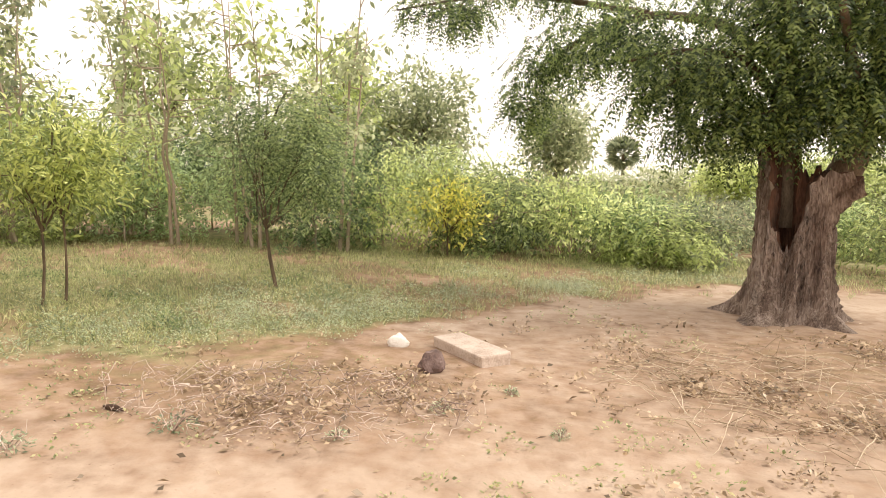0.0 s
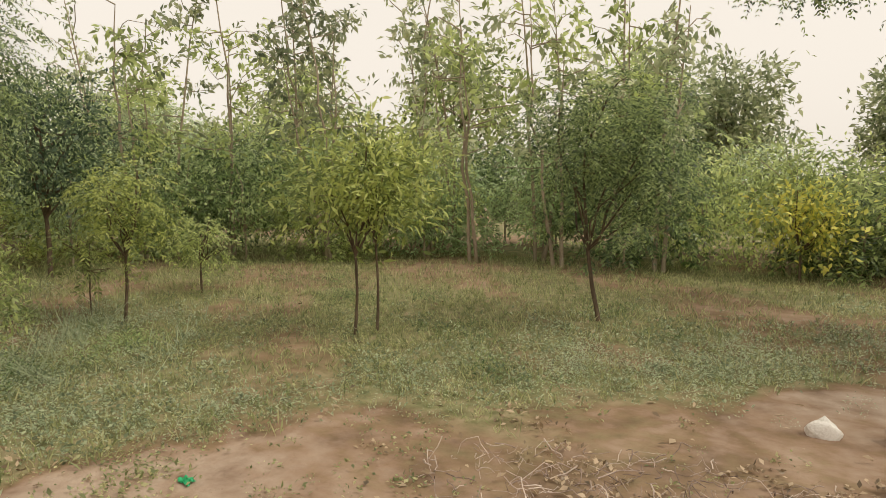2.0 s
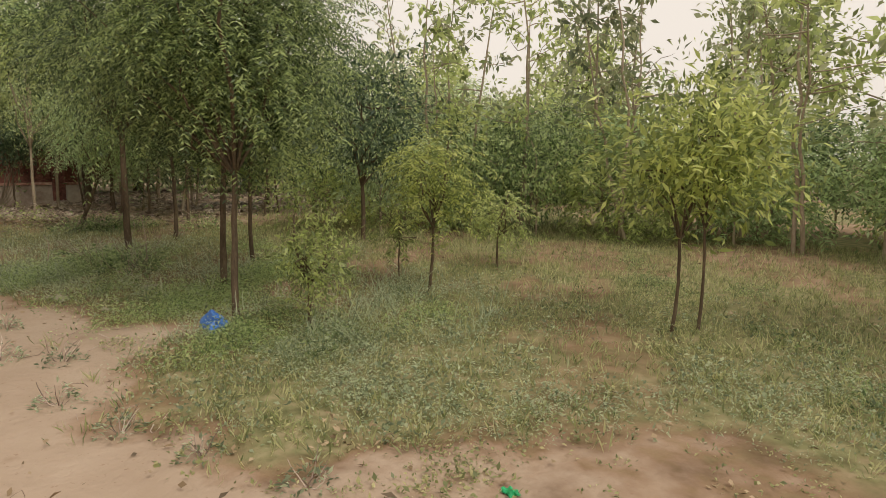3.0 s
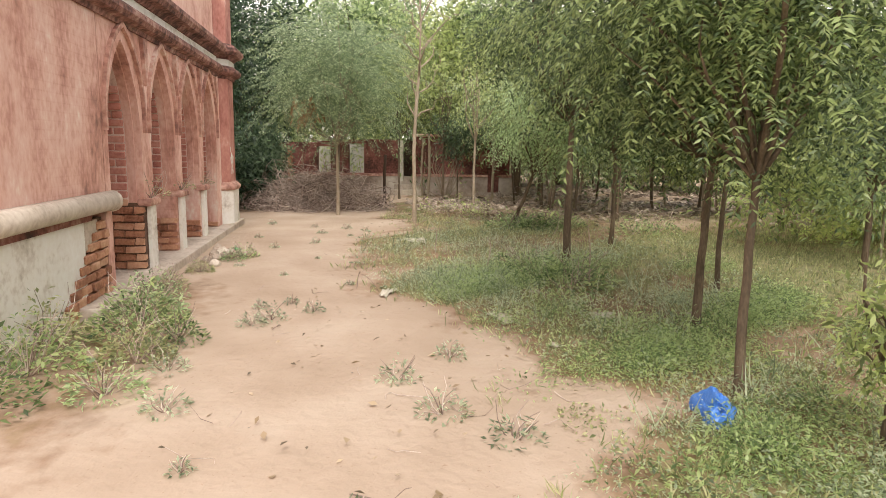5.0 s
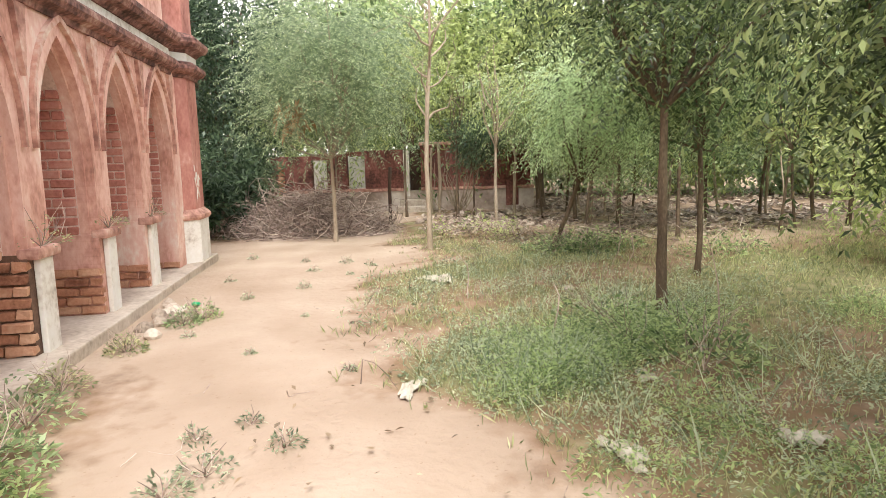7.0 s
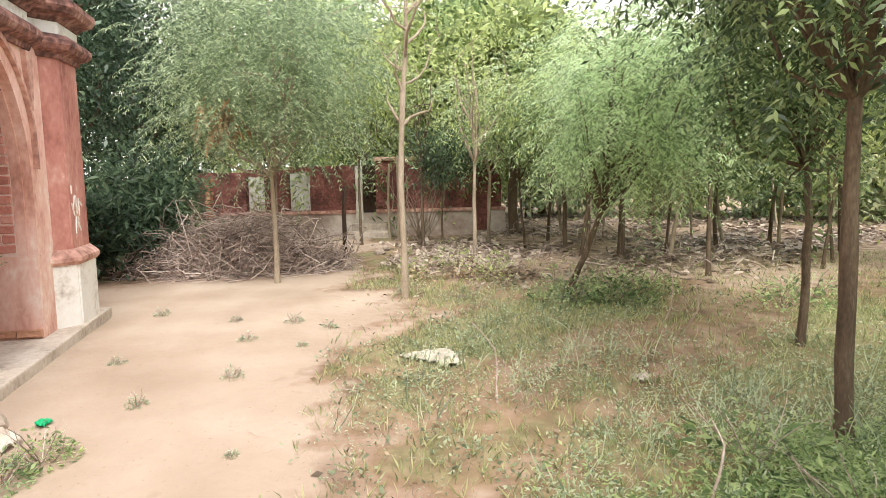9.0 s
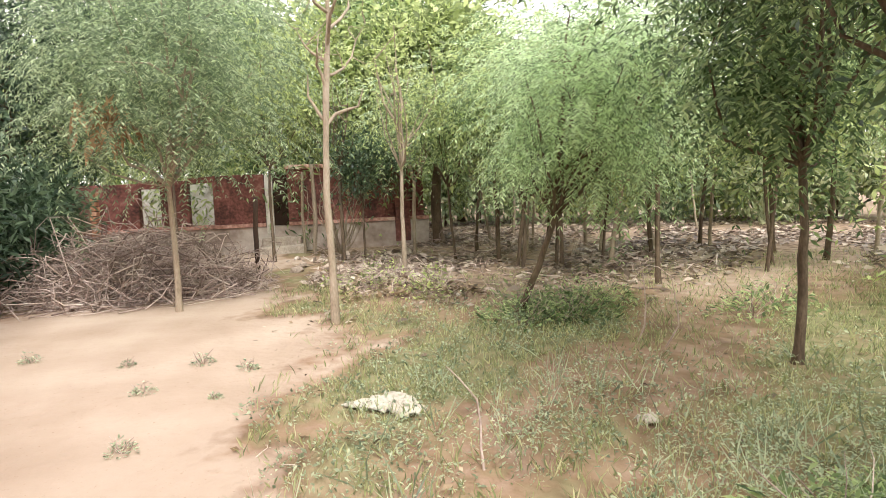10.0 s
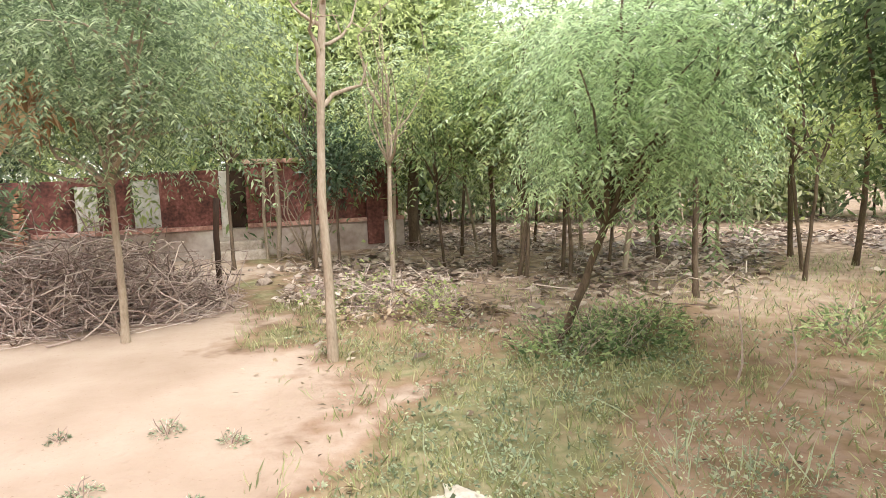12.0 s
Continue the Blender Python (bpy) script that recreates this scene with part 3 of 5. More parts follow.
def sweep_bm(plan, profile):
    """A moulding: profile of (out, z) along a line of plan points, mitred. Out is to the left of the line's way."""
    bm = bmesh.new()
    p = [Vector(q) for q in plan]
    rows = []
    for i, q in enumerate(p):
        d0 = (p[i] - p[i - 1]).normalized() if i else (p[1] - p[0]).normalized()
        d1 = (p[i + 1] - p[i]).normalized() if i < len(p) - 1 else d0
        n0, n1 = Vector((-d0.y, d0.x)), Vector((-d1.y, d1.x))
        m = (n0 + n1).normalized()
        k = 1 / max(0.4, m.dot(n0))
        rows.append([bm.verts.new((q.x + m.x * o * k, q.y + m.y * o * k, z)) for o, z in profile])
    for a, b in zip(rows, rows[1:]):
        for i in range(len(profile)):
            j = (i + 1) % len(profile)
            bm.faces.new((a[i], a[j], b[j], b[i]))
    bm.faces.new(rows[0])
    bm.faces.new(rows[-1][::-1])
    bmesh.ops.recalc_face_normals(bm, faces=bm.faces)
    return bm


def turret_plan(r, cx=0.12, cy=-0.9, k0=-1, k1=9, sides=8):
    """Corners of the eight-sided corner turret."""
    R = r / math.cos(math.pi / sides)
    return [(cx + R * math.cos(math.pi / sides * (2 * k + 1)), cy + R * math.sin(math.pi / sides * (2 * k + 1))) for k in range(k0, k1)]


def prism_bm(plan, z0, z1):
    bm = bmesh.new()
    a = [bm.verts.new((x, y, z0)) for x, y in plan]
    b = [bm.verts.new((x, y, z1)) for x, y in plan]
    n = len(plan)
    for i in range(n):
        bm.faces.new((a[i], a[(i + 1) % n], b[(i + 1) % n], b[i]))
    bm.faces.new(a[::-1])
    bm.faces.new(b)
    bmesh.ops.bevel(bm, geom=[e for e in bm.edges if abs(e.verts[0].co.z - e.verts[1].co.z) > 0.1], offset=0.02, segments=2, affect="EDGES")
    bmesh.ops.recalc_face_normals(bm, faces=bm.faces)
    return bm


ARCHES = (1.67, 3.28, 4.9, 6.52)
HALF, SPRING, APEX, FOOT = 0.6, 1.72, 2.88, 0.97
hall = thing("building", BUILD, "old red plastered brick building with blind pointed arches, peeling and stained", "building")
bays = [1.0, 2.475, 4.09, 5.71, 7.28]
niches = []
for i, cx in enumerate(ARCHES):
    foot = FOOT
    outer = frame_line(cx, HALF, SPRING, APEX, foot, bays[i], bays[i + 1], 3.2)
    part("arch_wall", band_bm(outer, arch_line(cx, HALF, SPRING, APEX, foot), FACE, FACE - 0.14), PLASTER, hall)
    part("inner_arch", band_bm(arch_line(cx, HALF + 0.01, SPRING, APEX + 0.01, foot), arch_line(cx, HALF - 0.022, SPRING, APEX - 0.06, foot), FACE - 0.09, FACE - 0.19), PLASTER, hall)
    niches.append(part("niche", band_bm(arch_line(cx, HALF + 0.05, SPRING, APEX + 0.05, foot), arch_line(cx, HALF - 0.02, SPRING, APEX - 0.04, foot), FACE - 0.143, FACE - 0.8), MORTAR, hall, "deep niche side of brickwork with pale joints"))
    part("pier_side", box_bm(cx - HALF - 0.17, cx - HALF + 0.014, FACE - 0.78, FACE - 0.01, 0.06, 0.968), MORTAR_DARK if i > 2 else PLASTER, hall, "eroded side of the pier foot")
    part("pier_side", box_bm(cx + HALF - 0.014, cx + HALF + 0.17, FACE - 0.78, FACE - 0.01, 0.06, 0.968), PLASTER, hall)
    part("hood_mould", band_bm(arch_line(cx, HALF + 0.13, SPRING + 0.3, APEX + 0.19, SPRING + 0.12), arch_line(cx, HALF + 0.085, SPRING + 0.3, APEX + 0.125, SPRING + 0.12), FACE + 0.045, FACE - 0.02), MOULD, hall, "weathered raised hood moulding")
    # back of the recess: its shade is part of the plaster colour
    part("niche_back", box_bm(cx - 0.7, cx + 0.7, FACE - 1.0, FACE - 0.76, 0, 3.15), PLASTER_DEEP, hall, "dark red back of the niche, shade in its colour")
    # pointed pendant between two hoods
    bm = bmesh.new()
    tip = [(bays[i] - 0.1, 3.0), (bays[i] + 0.1, 3.0), (bays[i] + 0.035, 2.55), (bays[i], 2.42), (bays[i] - 0.035, 2.55)]
    lo = [bm.verts.new((x, FACE - 0.02, z)) for x, z in tip]
    hi = [bm.verts.new((x, FACE + 0.05, z)) for x, z in tip]
    bm.faces.new(hi)
    for q in range(5):
        bm.faces.new((lo[q], lo[(q + 1) % 5], hi[(q + 1) % 5], hi[q]))
    bmesh.ops.recalc_face_normals(bm, faces=bm.faces)
    part("pendant", bm, MOULD, hall)
part("wall", box_bm(0.3, 0.997, FACE - 0.5, FACE - 0.004, 0.05, 3.2), PLASTER, hall)
# long wall beyond the arches, behind the camera's way in
part("wall", box_bm(7.284, 10.6, FACE - 0.5, FACE, 1.0, 5.4, 0.02), PLASTER, hall)
part("wall", box_bm(7.9, 10.6, FACE - 0.5, FACE - 0.02, -0.1, 0.93), WHITEWASH, hall, "patchy white lower wall")
part("wall", box_bm(7.5, 7.9, FACE - 0.2, FACE - 0.03, 0.63, 0.929, 0.02), STONE, hall, "cream plaster patch")
part("wall", box_bm(7.31, 7.9, FACE - 0.5, FACE - 0.06, -0.1, 0.93), MORTAR_DARK, hall, "lower wall where the plaster has fallen off")
part("red_band", box_bm(7.75, 10.6, FACE - 0.4, FACE + 0.01, 0.934, 0.996), PLASTER_DEEP, hall, "dark red painted band")
part("wall", box_bm(10.1, 10.598, -7.5, FACE - 0.504, 0, 5.4), PLASTER, hall)
part("wall", box_bm(-0.5, 10.1, -7.5, -7.0, 0, 5.4), PLASTER, hall)
part("wall", box_bm(-0.55, -0.05, -7.5, -1.9, 0, 5.4), PLASTER, hall)
part("wall", box_bm(1.0, 7.28, FACE - 0.6, FACE, 3.204, 5.4), PLASTER, hall)
part("roof", box_bm(-0.5, 10.1, -7.0, FACE - 0.6, 5.0, 5.15), STONE, hall)
# corner turret
turret = part("turret_shaft", prism_bm(turret_plan(0.8, k0=0, k1=8), 0.9, 5.6), PLASTER_TURRET, hall, "deep red turret shaft with peeling limewash")
part("turret_base", prism_bm(turret_plan(0.855, k0=0, k1=8), 0.0, 0.82), WHITEWASH, hall, "whitewashed base stained dark near the ground")
ring = turret_plan(0.8)[::-1]
part("base_moulding", sweep_bm(ring, [(-0.05, 0.8), (0.07, 0.8), (0.1, 0.84), (0.1, 0.88), (0.05, 0.93), (0.0, 0.97), (-0.05, 0.97)]), MOULD, hall)
corn_low = [(-0.05, 3.02), (0.03, 3.02), (0.05, 3.07), (0.13, 3.1), (0.17, 3.15), (0.17, 3.2), (0.12, 3.25), (0.03, 3.27), (-0.05, 3.27)]
corn_up = [(-0.05, 3.4), (0.05, 3.4), (0.1, 3.45), (0.19, 3.48), (0.23, 3.54), (0.23, 3.6), (0.16, 3.66), (0.04, 3.7), (-0.05, 3.7)]
for prof in (corn_low, corn_up):
    part("cornice", sweep_bm(ring, prof), CORNICE, hall, "blackened curved cornice")
    part("cornice", sweep_bm([(10.6, FACE), (0.9, FACE)][::-1], [(o, z) for o, z in prof]), CORNICE, hall, "blackened curved cornice")
part("frieze", sweep_bm(ring, [(-0.02, 3.274), (0.035, 3.274), (0.035, 3.396), (-0.02, 3.396)]), WHITEWASH, hall)
part("frieze", sweep_bm([(0.9, FACE), (10.6, FACE)], [(-0.02, 3.274), (0.03, 3.274), (0.03, 3.396), (-0.02, 3.396)]), WHITEWASH, hall)
# roll moulding at the near wall's foot
roll = [(0.0, 1.0)] + [(0.05 + 0.085 * math.cos(a), 1.1 + 0.1 * math.sin(a)) for a in np.linspace(-1.4, 1.4, 9)] + [(0.0, 1.2)]
part("roll_moulding", sweep_bm([(7.2, FACE), (10.6, FACE)], roll), STONE, hall, "pale rounded stone roll moulding", True)
bm = bmesh.new()
bmesh.ops.create_icosphere(bm, subdivisions=3, radius=1, matrix=Matrix.Translation((7.21, FACE + 0.03, 1.09)) @ Matrix.Diagonal((0.13, 0.115, 0.115, 1)))
part("roll_end", bm, STONE, hall, "worn rounded end of the stone roll", True)
# dwarf piers between the arches, whitewashed, with small caps
for i, bx in enumerate(bays[1:4]):
    part("pier_foot", box_bm(bx - 0.13, bx + 0.13, FACE - 0.006, FACE + 0.05, 0.1, 0.92, 0.012), WHITEWASH, hall, "chipped whitewashed pier foot")
    part("pier_cap", box_bm(bx - 0.23, bx + 0.23, FACE - 0.1, FACE + 0.09, 0.92, 1.02, 0.035), MOULD, hall)
part("ledge", box_bm(-0.6, 8.2, FACE - 0.74, 0.0, -0.1, 0.12, 0.02), STONE, hall, "worn stone ledge along the wall foot")

# ---- trees ----
NEEM = "slender young neem tree with feathery green leaves"
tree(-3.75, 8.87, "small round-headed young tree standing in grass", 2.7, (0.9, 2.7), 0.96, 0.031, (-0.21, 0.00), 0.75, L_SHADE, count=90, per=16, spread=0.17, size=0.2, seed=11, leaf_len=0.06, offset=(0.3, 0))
tree(-5.62, 7.13, "thin sapling with long drooping yellow-green leaves", 2.15, (0.83, 2.15), 0.76, 0.020, (0.05, 0.00), 0.78, L_YELLOW, style="leaf", count=50, per=7, spread=0.16, size=0.2, pairs=5, leaf_len=0.11, leaf_w=0.28, seed=12)
tree(-5.50, 7.32, "thin dark-stemmed sapling with yellow-green leaves", 2.20, (0.92, 2.20), 0.69, 0.018, (0.02, 0.00), 0.88, L_YELLOW, style="leaf", count=50, per=7, spread=0.17, size=0.2, pairs=5, leaf_len=0.11, leaf_w=0.28, seed=13)
tree(-8.27, 6.37, "crooked sapling with a loose yellow-green crown", 1.76, (0.78, 1.76), 0.55, 0.023, (0.11, 0.00), 0.70, L_YELLOW, count=34, per=10, spread=0.15, size=0.2, seed=14)
tree(-7.36, 4.57, "short bushy sapling with small olive leaves", 1.06, (0.24, 1.06), 0.39, 0.021, (0.05, 0.00), 0.39, L_OLIVE, style="leaf", count=40, per=8, spread=0.1, size=0.14, pairs=4, leaf_len=0.065, seed=15)
# near crowns seen from below: their shade is in the L_SHADE leaf colour
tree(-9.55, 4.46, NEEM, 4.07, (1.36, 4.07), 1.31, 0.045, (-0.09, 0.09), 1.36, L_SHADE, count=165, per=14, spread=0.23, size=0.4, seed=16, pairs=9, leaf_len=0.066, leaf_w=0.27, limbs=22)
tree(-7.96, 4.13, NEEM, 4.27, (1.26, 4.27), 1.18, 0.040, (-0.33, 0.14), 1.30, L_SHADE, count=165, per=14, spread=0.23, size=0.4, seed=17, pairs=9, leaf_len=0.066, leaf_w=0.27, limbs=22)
tree(-11.13, 5.28, NEEM, 3.56, (1.41, 3.56), 0.93, 0.037, (0.09, 0.00), 1.32, L_NEEM, count=60, per=14, seed=18)
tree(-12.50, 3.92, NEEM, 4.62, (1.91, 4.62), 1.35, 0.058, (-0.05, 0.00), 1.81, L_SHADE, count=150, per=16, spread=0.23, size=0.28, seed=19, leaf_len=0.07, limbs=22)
tree(-14.45, 4.95, NEEM, 4.10, (1.43, 4.10), 1.15, 0.046, (0.03, 0.00), 1.47, L_NEEM, count=100, per=16, spread=0.23, size=0.28, seed=20, leaf_len=0.08, limbs=20)
tree(-18.80, -0.03, "young tree with a wide feathery crown beside the brush pile", 4.53, (1.42, 4.53), 1.56, 0.046, (0.09, 0.00), 1.50, L_PALE, BARK_PALE, count=200, per=11, spread=0.27, size=0.38, seed=21, pairs=9, leaf_len=0.08, leaf_w=0.26, limbs=26)
tree(-16.85, 3.60, "leaning neem tree with a bright drooping crown", 3.35, (1.12, 3.35), 1.12, 0.050, (0.15, 0.60), 1.02, L_BRIGHT, count=130, per=11, spread=0.2, size=0.34, seed=22, pairs=8, offset=(0.05, 0.15), leaf_len=0.082, leaf_w=0.24, limbs=22, droop=0.6)
tree(-20.50, 4.90, "forked neem tree of the wood", 4.08, (1.37, 4.08), 1.33, 0.044, (0.10, 0.20), 1.08, L_NEEM, count=80, per=12, spread=0.26, size=0.36, seed=42, leaf_len=0.1, limbs=16, stems=2)
tree(-20.05, 5.47, NEEM, 3.49, (1.48, 3.49), 0.90, 0.033, (-0.25, 0.08), 1.24, L_NEEM, count=70, per=14, seed=23, stems=2)
tree(-18.05, 5.98, NEEM, 3.51, (1.44, 3.51), 1.01, 0.046, (0.00, 0.00), 1.56, L_NEEM, count=80, per=14, seed=24)
tree(-20.50, 3.06, "slim grey-barked tree with small dark leaves", 4.13, (1.64, 4.13), 0.76, 0.045, (0.00, 0.00), 1.64, L_OLIVE, BARK_PALE, style="leaf", count=60, per=8, size=0.16, pairs=4, leaf_len=0.07, seed=25)
tree(-22.80, 2.29, "slim tree with a sparse crown", 3.64, (1.70, 3.64), 0.66, 0.045, (-0.08, 0.00), 1.70, L_OLIVE, BARK, style="leaf", count=30, per=7, size=0.16, pairs=4, leaf_len=0.07, seed=26)
tree(-9.15, 8.03, "low sapling in grass", 1.12, (0.36, 1.12), 0.46, 0.019, (0.00, 0.00), 0.40, L_OLIVE, count=24, per=7, spread=0.12, size=0.17, seed=27)
tree(-8.95, 6.38, "low sapling in grass", 0.91, (0.42, 0.91), 0.30, 0.012, (0.00, 0.00), 0.50, L_OLIVE, count=14, per=6, spread=0.1, size=0.15, seed=28)
tree(-12.40, 7.62, "dark leafy tree at the wood's edge", 3.49, (0.89, 3.49), 1.11, 0.053, (0.00, 0.00), 0.97, L_DARK, style="leaf", count=100, per=12, spread=0.22, size=0.2, pairs=4, leaf_len=0.1, leaf_w=0.4, seed=29)

# the pale, nearly bare tree beside the track
rng = np.random.default_rng(40)
bare = thing("tree", pose(-17.2, 1.75, 0) @ Matrix.Diagonal((0.95, 0.95, 0.89, 1)), "tall slender pale-barked tree, nearly leafless", "tree", "young trees")
stem = np.array([(0, 0, -0.05), (0.01, 0.0, 0.7), (0.0, -0.02, 1.5), (0.02, 0.0, 2.1), (0.03, 0.03, 2.7), (0.01, 0.09, 3.4), (0.05, 0.1, 4.3), (0.02, 0.06, 5.4), (0.06, 0.1, 6.4)])
woods = [tube(stem, [0.052, 0.041, 0.037, 0.034, 0.036, 0.023, 0.018, 0.012, 0.006], 9, 0.04, rng)]
for fork in ([(0.02, 0.04, 2.3), (0.0, -0.04, 2.4), (0.02, -0.11, 2.52), (0.0, -0.16, 2.62), (0.03, -0.15, 2.85)], [(0.02, 0.04, 2.32), (0.0, 0.12, 2.42), (0.02, 0.26, 2.47), (0.0, 0.36, 2.5), (0.02, 0.42, 2.7)]):
    woods.append(tube(np.array(fork), [0.024, 0.021, 0.017, 0.012, 0.005], 6, 0.05, rng))
ends = []
for k in range(20):
    h = 2.7 + 3.6 * (k / 19) ** 1.1
    a = k * 2.3 + rng.uniform(-0.4, 0.4)
    st = np.array([np.interp(h, stem[:, 2], stem[:, 0]), np.interp(h, stem[:, 2], stem[:, 1]), h])
    ln = rng.uniform(0.5, 1.1)
    en = st + np.array([math.cos(a) * ln * 0.6, math.sin(a) * ln * 0.6, ln * 0.7])
    br = curve_line(rng, st, en, 0.14, 6)
    woods.append(tube(br, np.linspace(0.022, 0.003, 6), 5, 0.03, rng))
    for q in range(4):
        s2 = br[rng.integers(2, 6)]
        e2 = s2 + rng.normal(0, 0.22, 3) + np.array([0, 0, 0.18])
        woods.append(tube(curve_line(rng, s2, e2, 0.15, 4), np.linspace(0.007, 0.002, 4), 4))
        ends.append(e2)
v, f = join(woods)
child("trunk", mesh_np("trunk", v, f, BARK_PALE, True), bare)
ends = np.array(ends)
pt = np.repeat(ends, 9, 0) + rng.normal(0, 0.13, (len(ends) * 9, 3))
v, f = blade_quads(pt, rng.normal(0, 1, pt.shape), rng.normal(0, 1, pt.shape) + np.array([0, 0, 1.0]), rng.uniform(0.04, 0.09, len(pt)), rng.uniform(0.02, 0.04, len(pt)))
child("crown", mesh_np("crown", v, f, L_OLIVE), bare)

# trees of the wood, west and north-west
WOOD = [(-20.37, 5.52), (-19.87, 6.22), (-21.28, 4.84), (-23.48, 5.39), (-23.33, 5.02), (-23.48, 6.30), (-19.00, 9.45), (-22.19, 8.39), (-21.74, 9.09), (-23.05, 3.68), (-18.37, 7.87), (-17.14, 9.04),
        (-21.00, 7.63), (-21.34, 9.05), (-20.14, 9.45), (-21.81, 7.02), (-24.24, 6.93), (-25.56, 11.62), (-20.82, 6.57), (-22.20, 5.69), (-21.86, 4.22), (-23.62, 8.40), (-18.95, 8.46), (-19.43, 10.85), (-17.64, 10.72), (-22.68, 7.13), (-25.89, 4.84), (-26.41, 6.86), (-17.73, 12.72), (-16.44, 12.63), (-26.72, 3.36)]
rngw = np.random.default_rng(77)
for i, (x, y) in enumerate(WOOD):
    top = rngw.uniform(3.3, 4.8)
    low = rngw.uniform(1.15, 2.3)
    far = x < -23 or y > 9.5
    tree(x, y, "thin-stemmed young tree of the wood", top, (low, top), rngw.uniform(1.0, 1.55), rngw.uniform(0.03, 0.055), (rngw.normal(0, 0.2), rngw.normal(0, 0.2)), low, [L_NEEM, L_PALE, L_OLIVE, L_BRIGHT][i % 4], BARK_PALE if i % 2 else BARK,
         count=28 if far else 36, per=10 if far else 12, spread=0.28, size=0.34, pairs=5, leaf_len=0.11, seed=200 + i, limbs=8, group="trees of the wood")

# the dark trees behind the corner turret and beyond the ruined house
for i, (x, y, top, r, low, leaf) in enumerate([(-22.37, -4.61, 7.99, 2.32, 0.2, L_DARK), (-25.14, -7.10, 9.26, 3.27, 0.3, L_DARK), (-28.96, -5.60, 8.65, 3.53, 0.6, L_DARK), (-29.51, -1.18, 7.79, 3.02, 1.8, L_NEEM), (-27.06, 2.94, 6.15, 2.35, 1.6, L_OLIVE), (-33.09, 7.24, 6.33, 3.02, 0.6, L_OLIVE), (-34.81, 0.07, 8.91, 3.86, 0.6, L_NEEM), (-27.21, 4.32, 7.05, 2.20, 1.6, L_NEEM), (-25.18, 4.67, 5.43, 1.49, 2.0, L_OLIVE)]):
    tree(x, y, "large dense dark-leaved tree reaching down to the ground" if i < 3 else "broad leafy tree standing behind the ruined house", top, (low, top), r, 0.16, (0.2, 0), 2.0, leaf, style="leaf", count=300 if i < 2 else 230, per=15, spread=0.4, size=0.34, pairs=4, leaf_len=0.135 if i < 2 else 0.22, leaf_w=0.42, seed=50 + i, limbs=20, group="large trees")
tree(-20.67, -2.70, "low dark bush with long pointed leaves beside the brush pile", 1.97, (-0.20, 1.97), 0.86, 0.035, (0.00, 0.00), 0.43, L_DARK, style="leaf", count=90, per=10, spread=0.2, size=0.2, pairs=4, leaf_len=0.2, leaf_w=0.26, seed=60, limbs=10, group="low bushes", name="bush", category="bush")
tree(-19.41, -2.90, "low dark bush with long pointed leaves beside the turret", 1.48, (-0.20, 1.48), 0.67, 0.027, (0.00, 0.00), 0.33, L_DARK, style="leaf", count=60, per=10, spread=0.18, size=0.2, pairs=4, leaf_len=0.18, leaf_w=0.26, seed=61, limbs=8, group="low bushes", name="bush", category="bush")
tree(-22.93, -2.89, "low dark bush with long pointed leaves", 2.16, (-0.20, 2.16), 0.72, 0.034, (0.00, 0.00), 0.41, L_DARK, style="leaf", count=90, per=10, spread=0.2, size=0.2, pairs=4, leaf_len=0.2, leaf_w=0.26, seed=62, limbs=10, group="low bushes", name="bush", category="bush")
tree(-23.23, -0.71, "leafy tree overhanging the ruined house", 4.34, (2.0, 4.5), 1.54, 0.040, (0.00, 0.00), 1.60, L_NEEM, style="leaf", count=120, per=12, spread=0.26, size=0.26, pairs=4, leaf_len=0.13, seed=63, limbs=12, group="large trees")
tree(-22.86, 2.69, "small dark-leaved tree before the ruined house", 2.42, (1.25, 2.42), 0.71, 0.030, (0.00, 0.00), 1.12, L_DARK, style="leaf", count=60, per=12, spread=0.2, size=0.22, pairs=4, leaf_len=0.12, seed=64, limbs=12, group="large trees")
tree(-23.54, 1.00, "leafy tree overhanging the ruined house", 4.28, (2.1, 4.4), 1.25, 0.039, (0.00, 0.00), 1.82, L_OLIVE, style="leaf", count=90, per=12, spread=0.26, size=0.26, pairs=4, leaf_len=0.13, seed=65, limbs=12, group="large trees")
for i, (x, y) in enumerate([(-29.00, -3.62), (-27.17, -0.95), (-26.83, 1.17), (-26.22, 3.14)]):
    tree(x, y, "leafy bush growing behind the ruined house", 4.2, (-0.2, 4.4), 1.8, 0.04, (0, 0), 0.6, [L_NEEM, L_OLIVE][i % 2], style="leaf", count=80, per=11, spread=0.34, size=0.32, pairs=4, leaf_len=0.2, seed=70 + i, limbs=6, group="low bushes", name="bush", category="bush")
# undergrowth that closes the wood
rngu = np.random.default_rng(123)
for i in range(26):
    a = 0.1 + 1.5 * i / 25
    x, y = -17 - 15 * math.cos(a) + rngu.normal(0, 0.6), 3.5 + 15 * math.sin(a) + rngu.normal(0, 0.6)
    top = rngu.uniform(2.6, 4.6)
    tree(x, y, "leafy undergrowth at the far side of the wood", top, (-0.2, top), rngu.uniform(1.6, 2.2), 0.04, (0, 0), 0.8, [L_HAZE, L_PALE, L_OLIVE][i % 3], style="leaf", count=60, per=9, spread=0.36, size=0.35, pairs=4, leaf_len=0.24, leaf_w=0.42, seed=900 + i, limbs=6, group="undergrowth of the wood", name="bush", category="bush")

